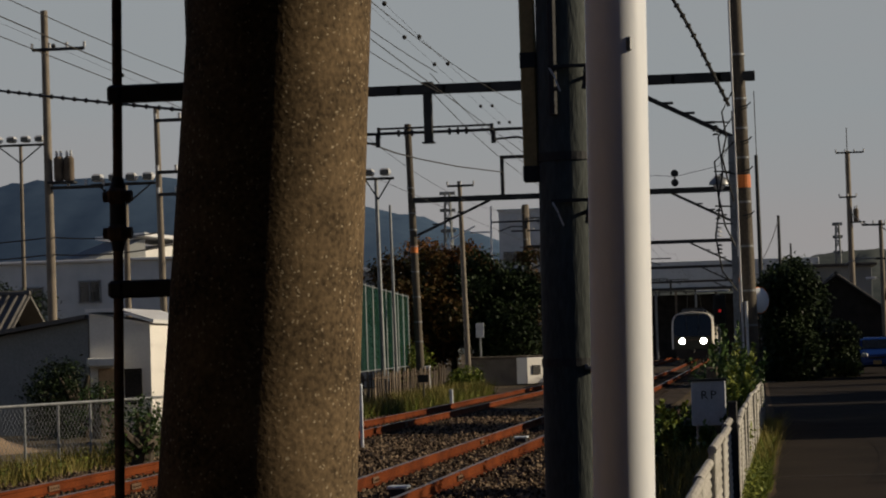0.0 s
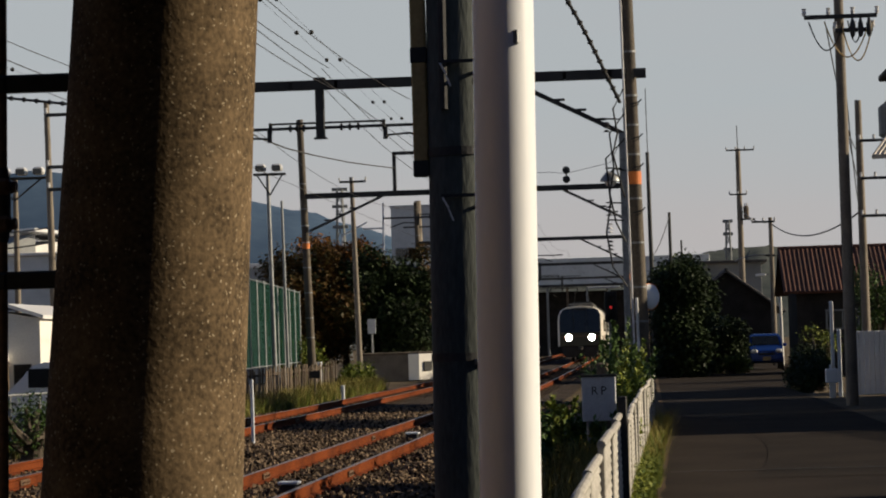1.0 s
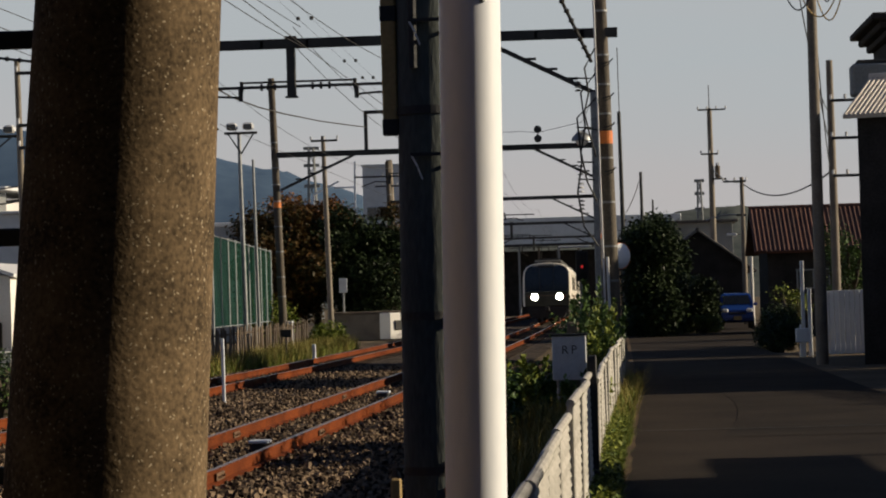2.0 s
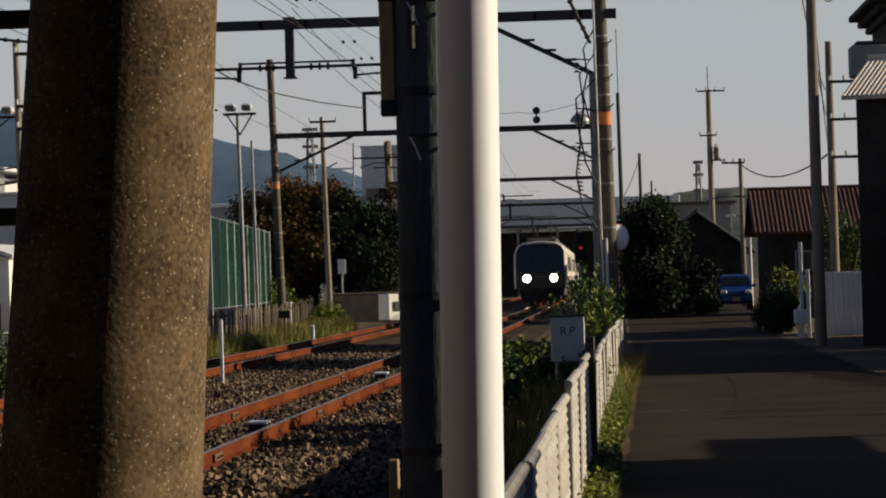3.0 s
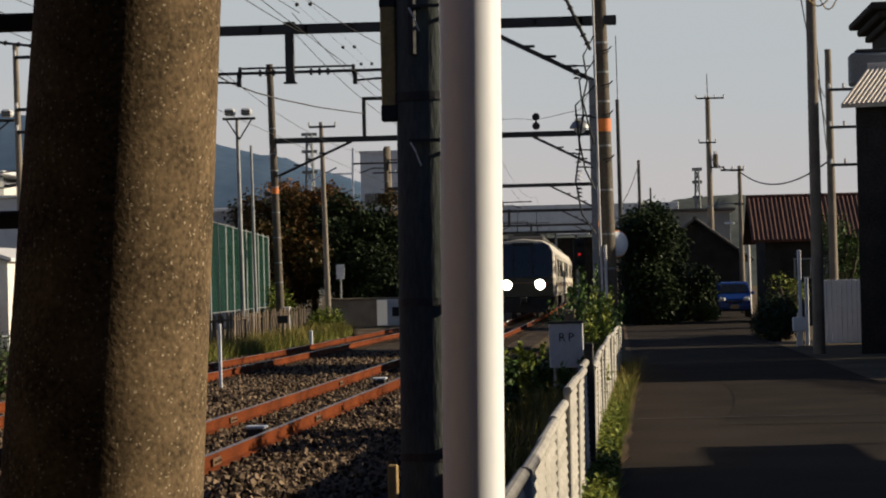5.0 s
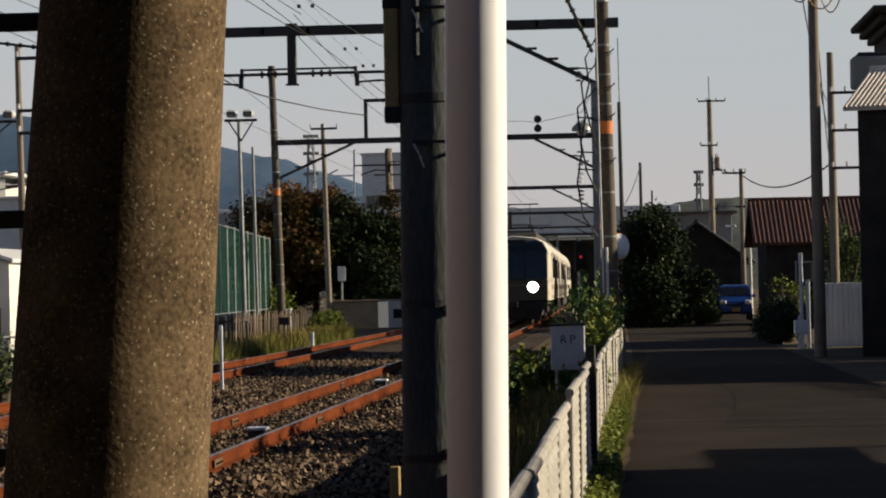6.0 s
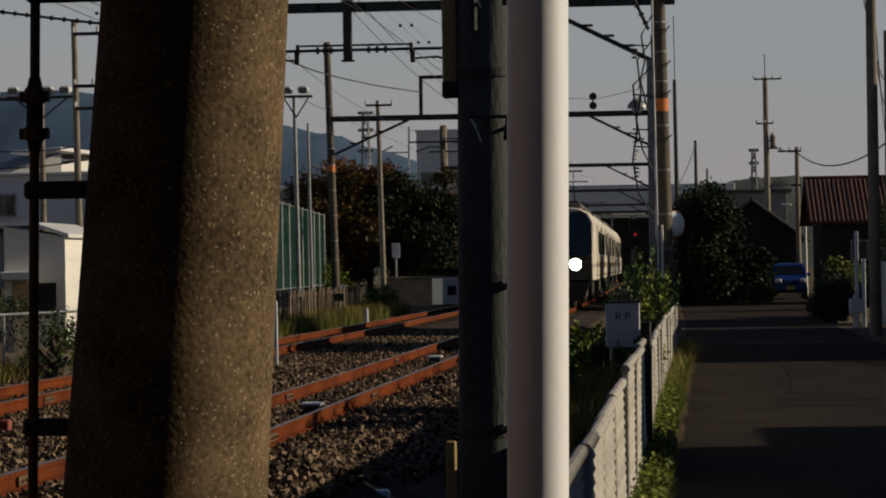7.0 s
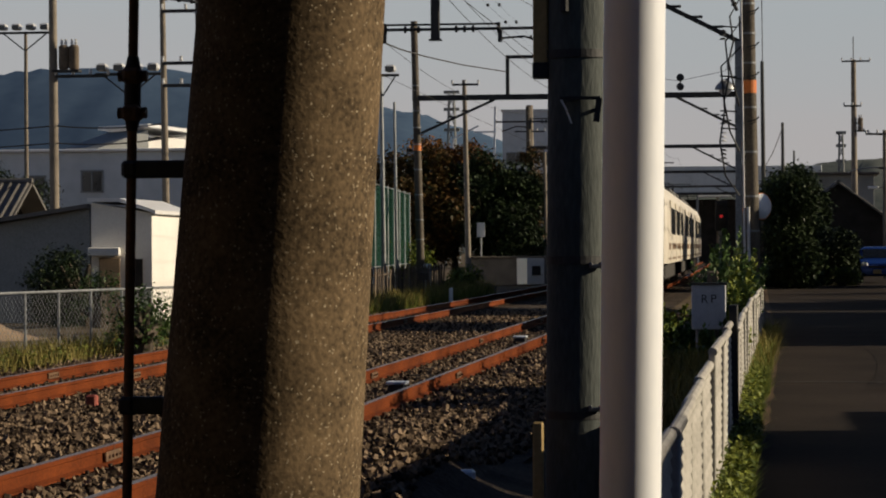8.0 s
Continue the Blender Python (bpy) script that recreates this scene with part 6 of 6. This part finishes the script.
def blue_car():
    t = thing("car", 5.75, 113, 0.0, "small bright blue hatchback parked facing along the lane", "car")
    prof = [(0, 0.42), (0.02, 0.78), (0.25, 0.93), (0.75, 1.0), (1.15, 1.44), (1.6, 1.54), (2.9, 1.52), (3.35, 1.05), (3.4, 0.45), (3.2, 0.28), (0.2, 0.28)]
    bm = bmesh.new()
    prism(bm, [(-0.72, y, z) for y, z in prof], (1.44, 0, 0))
    for v in bm.verts:
        if v.co.z > 1.03:
            v.co.x *= 1 - 0.26 * (v.co.z - 1.0)
        if v.co.y < 0.3:
            v.co.x *= 0.95
    bmesh.ops.bevel(bm, geom=list(bm.edges), offset=0.05, segments=2, affect="EDGES")
    body = part("body", bm, CAR_BLUE, t, smooth=True)
    bm = bmesh.new()
    prism(bm, [(-0.60, 0.80, 1.05), (0.60, 0.80, 1.05), (0.53, 1.12, 1.42), (-0.53, 1.12, 1.42)], (0, -0.03, 0.02))
    part("windscreen", bm, GLASS, t)
    for s in (-1, 1):
        bm = bmesh.new()
        prism(bm, [(s * 0.68, 1.1, 1.08), (s * 0.68, 2.9, 1.08), (s * 0.61, 2.75, 1.42), (s * 0.61, 1.35, 1.42)], (s * 0.03, 0, 0))
        part("side_window", bm, GLASS, t)
        bm = bmesh.new()
        box(bm, (s * 0.52, 0.05, 0.80), (0.28, 0.16, 0.17), 0.05)
        part("headlight", bm, PORCELAIN, t, "clear unlit headlight")
        bm = bmesh.new()
        box(bm, (s * 0.82, 1.0, 1.05), (0.16, 0.1, 0.13), 0.03)
        part("door_mirror", bm, CAR_BLUE, t)
        for y in (0.62, 2.75):
            bm = bmesh.new()
            rod(bm, (s * 0.58, y, 0.28), (s * 0.73, y, 0.28), 0.28, n=20)
            wheel = part("wheel", bm, BLACK, t)
            bm = bmesh.new()
            rod(bm, (s * 0.73, y, 0.28), (s * 0.74, y, 0.28), 0.18, n=16)
            part("rim", bm, GALVANISED, wheel)
    bm = bmesh.new()
    box(bm, (0, -0.0, 0.48), (0.34, 0.05, 0.17), 0.01)
    part("number_plate", bm, YELLOW, t, "blank yellow number plate")
    bm = bmesh.new()
    box(bm, (0, 0.0, 0.68), (0.7, 0.06, 0.1), 0.02)
    part("grille", bm, BLACK, t)


blue_car()


def white_van():
    """A boxy white van whose nose is at the origin, facing -X."""
    t = thing("van", 0, 0, 0, "small white van driving through the yard", "van")
    prof = [(0.0, 0.35), (0.02, 0.85), (0.35, 1.0), (0.75, 1.5), (1.0, 1.6), (3.2, 1.6), (3.36, 1.3), (3.4, 0.35)]
    bm = bmesh.new()
    prism(bm, [(x, -0.72, z) for x, z in prof], (0, 1.44, 0))
    bmesh.ops.bevel(bm, geom=list(bm.edges), offset=0.05, segments=2, affect="EDGES")
    part("body", bm, WHITE_PAINT, t, smooth=True)
    for s in (-1, 1):
        for x0, x1 in ((0.72, 1.25), (1.35, 2.2), (2.3, 3.15)):
            bm = bmesh.new()
            box(bm, ((x0 + x1) / 2, s * 0.725, 1.27), (x1 - x0, 0.02, 0.4), 0.005)
            part("side_window", bm, GLASS, t)
        for x in (0.6, 2.75):
            bm = bmesh.new()
            rod(bm, (x, s * 0.6, 0.27), (x, s * 0.74, 0.27), 0.27, n=18)
            wheel = part("wheel", bm, BLACK, t)
            bm = bmesh.new()
            rod(bm, (x, s * 0.74, 0.27), (x, s * 0.75, 0.27), 0.16, n=14)
            part("rim", bm, GALVANISED, wheel)
    bm = bmesh.new()
    prism(bm, [(0.36, -0.6, 1.03), (0.36, 0.6, 1.03), (0.72, 0.56, 1.47), (0.72, -0.56, 1.47)], (-0.02, 0, 0.01))
    part("windscreen", bm, GLASS, t)
    return t


VAN = white_van()


def sand_heap():
    bm = bmesh.new()
    bmesh.ops.create_grid(bm, x_segments=20, y_segments=20, size=1)
    for v in bm.verts:
        x, y = v.co.x * 2.6, v.co.y * 3
        v.co = (-15.9 + x, 51.3 + y * 0.6, -0.2 + 0.95 * math.exp(-(x / 1.2) ** 2 - (y / 1.5) ** 2) + 0.04 * noise.noise((x * 3, y * 3, 5)))
    tagged(part("sand_mound", bm, SAND, smooth=True), "heap of tan sand in the yard", "sand mound")


sand_heap()


# ---------- hills ----------
def hill(name, y, x0, x1, height, material, label, deep=400, rough=6.0):
    n, rows = 220, 8
    verts, faces = [], []
    for j in range(rows + 1):
        v = j / rows
        for i in range(n + 1):
            x = x0 + (x1 - x0) * i / n
            h = height(x) * math.sin(min(1, v * 1.25) * math.pi / 2)
            h += rough * v * (noise.noise((x / 40, j * 0.7, 3)) + 0.5 * noise.noise((x / 12, j * 0.9, 9)) + 0.4 * noise.noise((x / 4, j, 2)))
            verts.append((x, y + deep * v, max(h, 0) - 0.5 if j else -0.5))
    w = n + 1
    for j in range(rows):
        for i in range(n):
            faces.append((j * w + i, j * w + i + 1, (j + 1) * w + i + 1, (j + 1) * w + i))
    ob = raw(name, verts, faces, material, label, "hill", "structure")
    ob.data.polygons.foreach_set("use_smooth", [True] * len(ob.data.polygons))


hill("backdrop_hills", 2500, -1500, 1500, lambda x: float(np.interp(x, (-1500, -900, -720, -640, -540, -365, -300, -235, -90, 30, 1500), (150, 190, 198, 200, 187, 150, 132, 110, 60, 40, 30))), HAZE_HILL,
     "long wooded mountain ridge, distance haze painted in blue", 400, 7)
hill("backdrop_ridge", 800, -90, 320, lambda x: float(np.interp(x, (-90, -40, -20, 5, 18, 45, 80, 320), (3, 24, 26, 25, 28, 30, 26, 10))), HAZE_RIDGE, "low wooded ridge with ragged trees, pale haze painted in", 90, 3.0)


# ---------- unseen dark panels added around the camera to block light on the near pole ---
BLOCKER = mat("blocker_dark", (0.014, 0.012, 0.010), (0.035, 0.029, 0.024), 0.9, grain=30, patch=2, bump=0.5, streak=0.2)
for name, middle, size in (("blocker_south", (-6.0, -3.2, 2.8), (25.0, 0.2, 6.2)), ("blocker_west", (-1.68, 0.8, 1.2), (0.14, 7.8, 2.8)), ("blocker_roof", (-0.96, 0.82, 2.66), (1.58, 7.84, 0.1)), ("blocker_east", (6.6, -1.0, 2.3), (0.2, 4.2, 5.2))):
    bm = bmesh.new()
    box(bm, middle, size, 0.02)
    me = bpy.data.meshes.new(name)
    bm.to_mesh(me)
    bm.free()
    me.materials.append(BLOCKER)
    tagged(new(name, me), "unseen dark panel added to block light on the near pole", "wall", kind="structure")


def motions():
    rows = []
    for t, y in TRAIN_SPOTS:
        rows.append((t, pose(near_track(y), y, RAIL_Z, 0, 0, -0.12)))
    walk(TRAIN, rows)
    # the van comes out behind the concrete pole and drives off through the yard
    walk(VAN, [(t, pose(x, 55.8, -0.17)) for t, x in ((0, -12.0), (0.5, -12.05), (0.8, -12.6), (1.0, -13.4), (1.5, -15.9), (2.4, -20.5), (4, -28.7), (8, -49.0))])


motions()
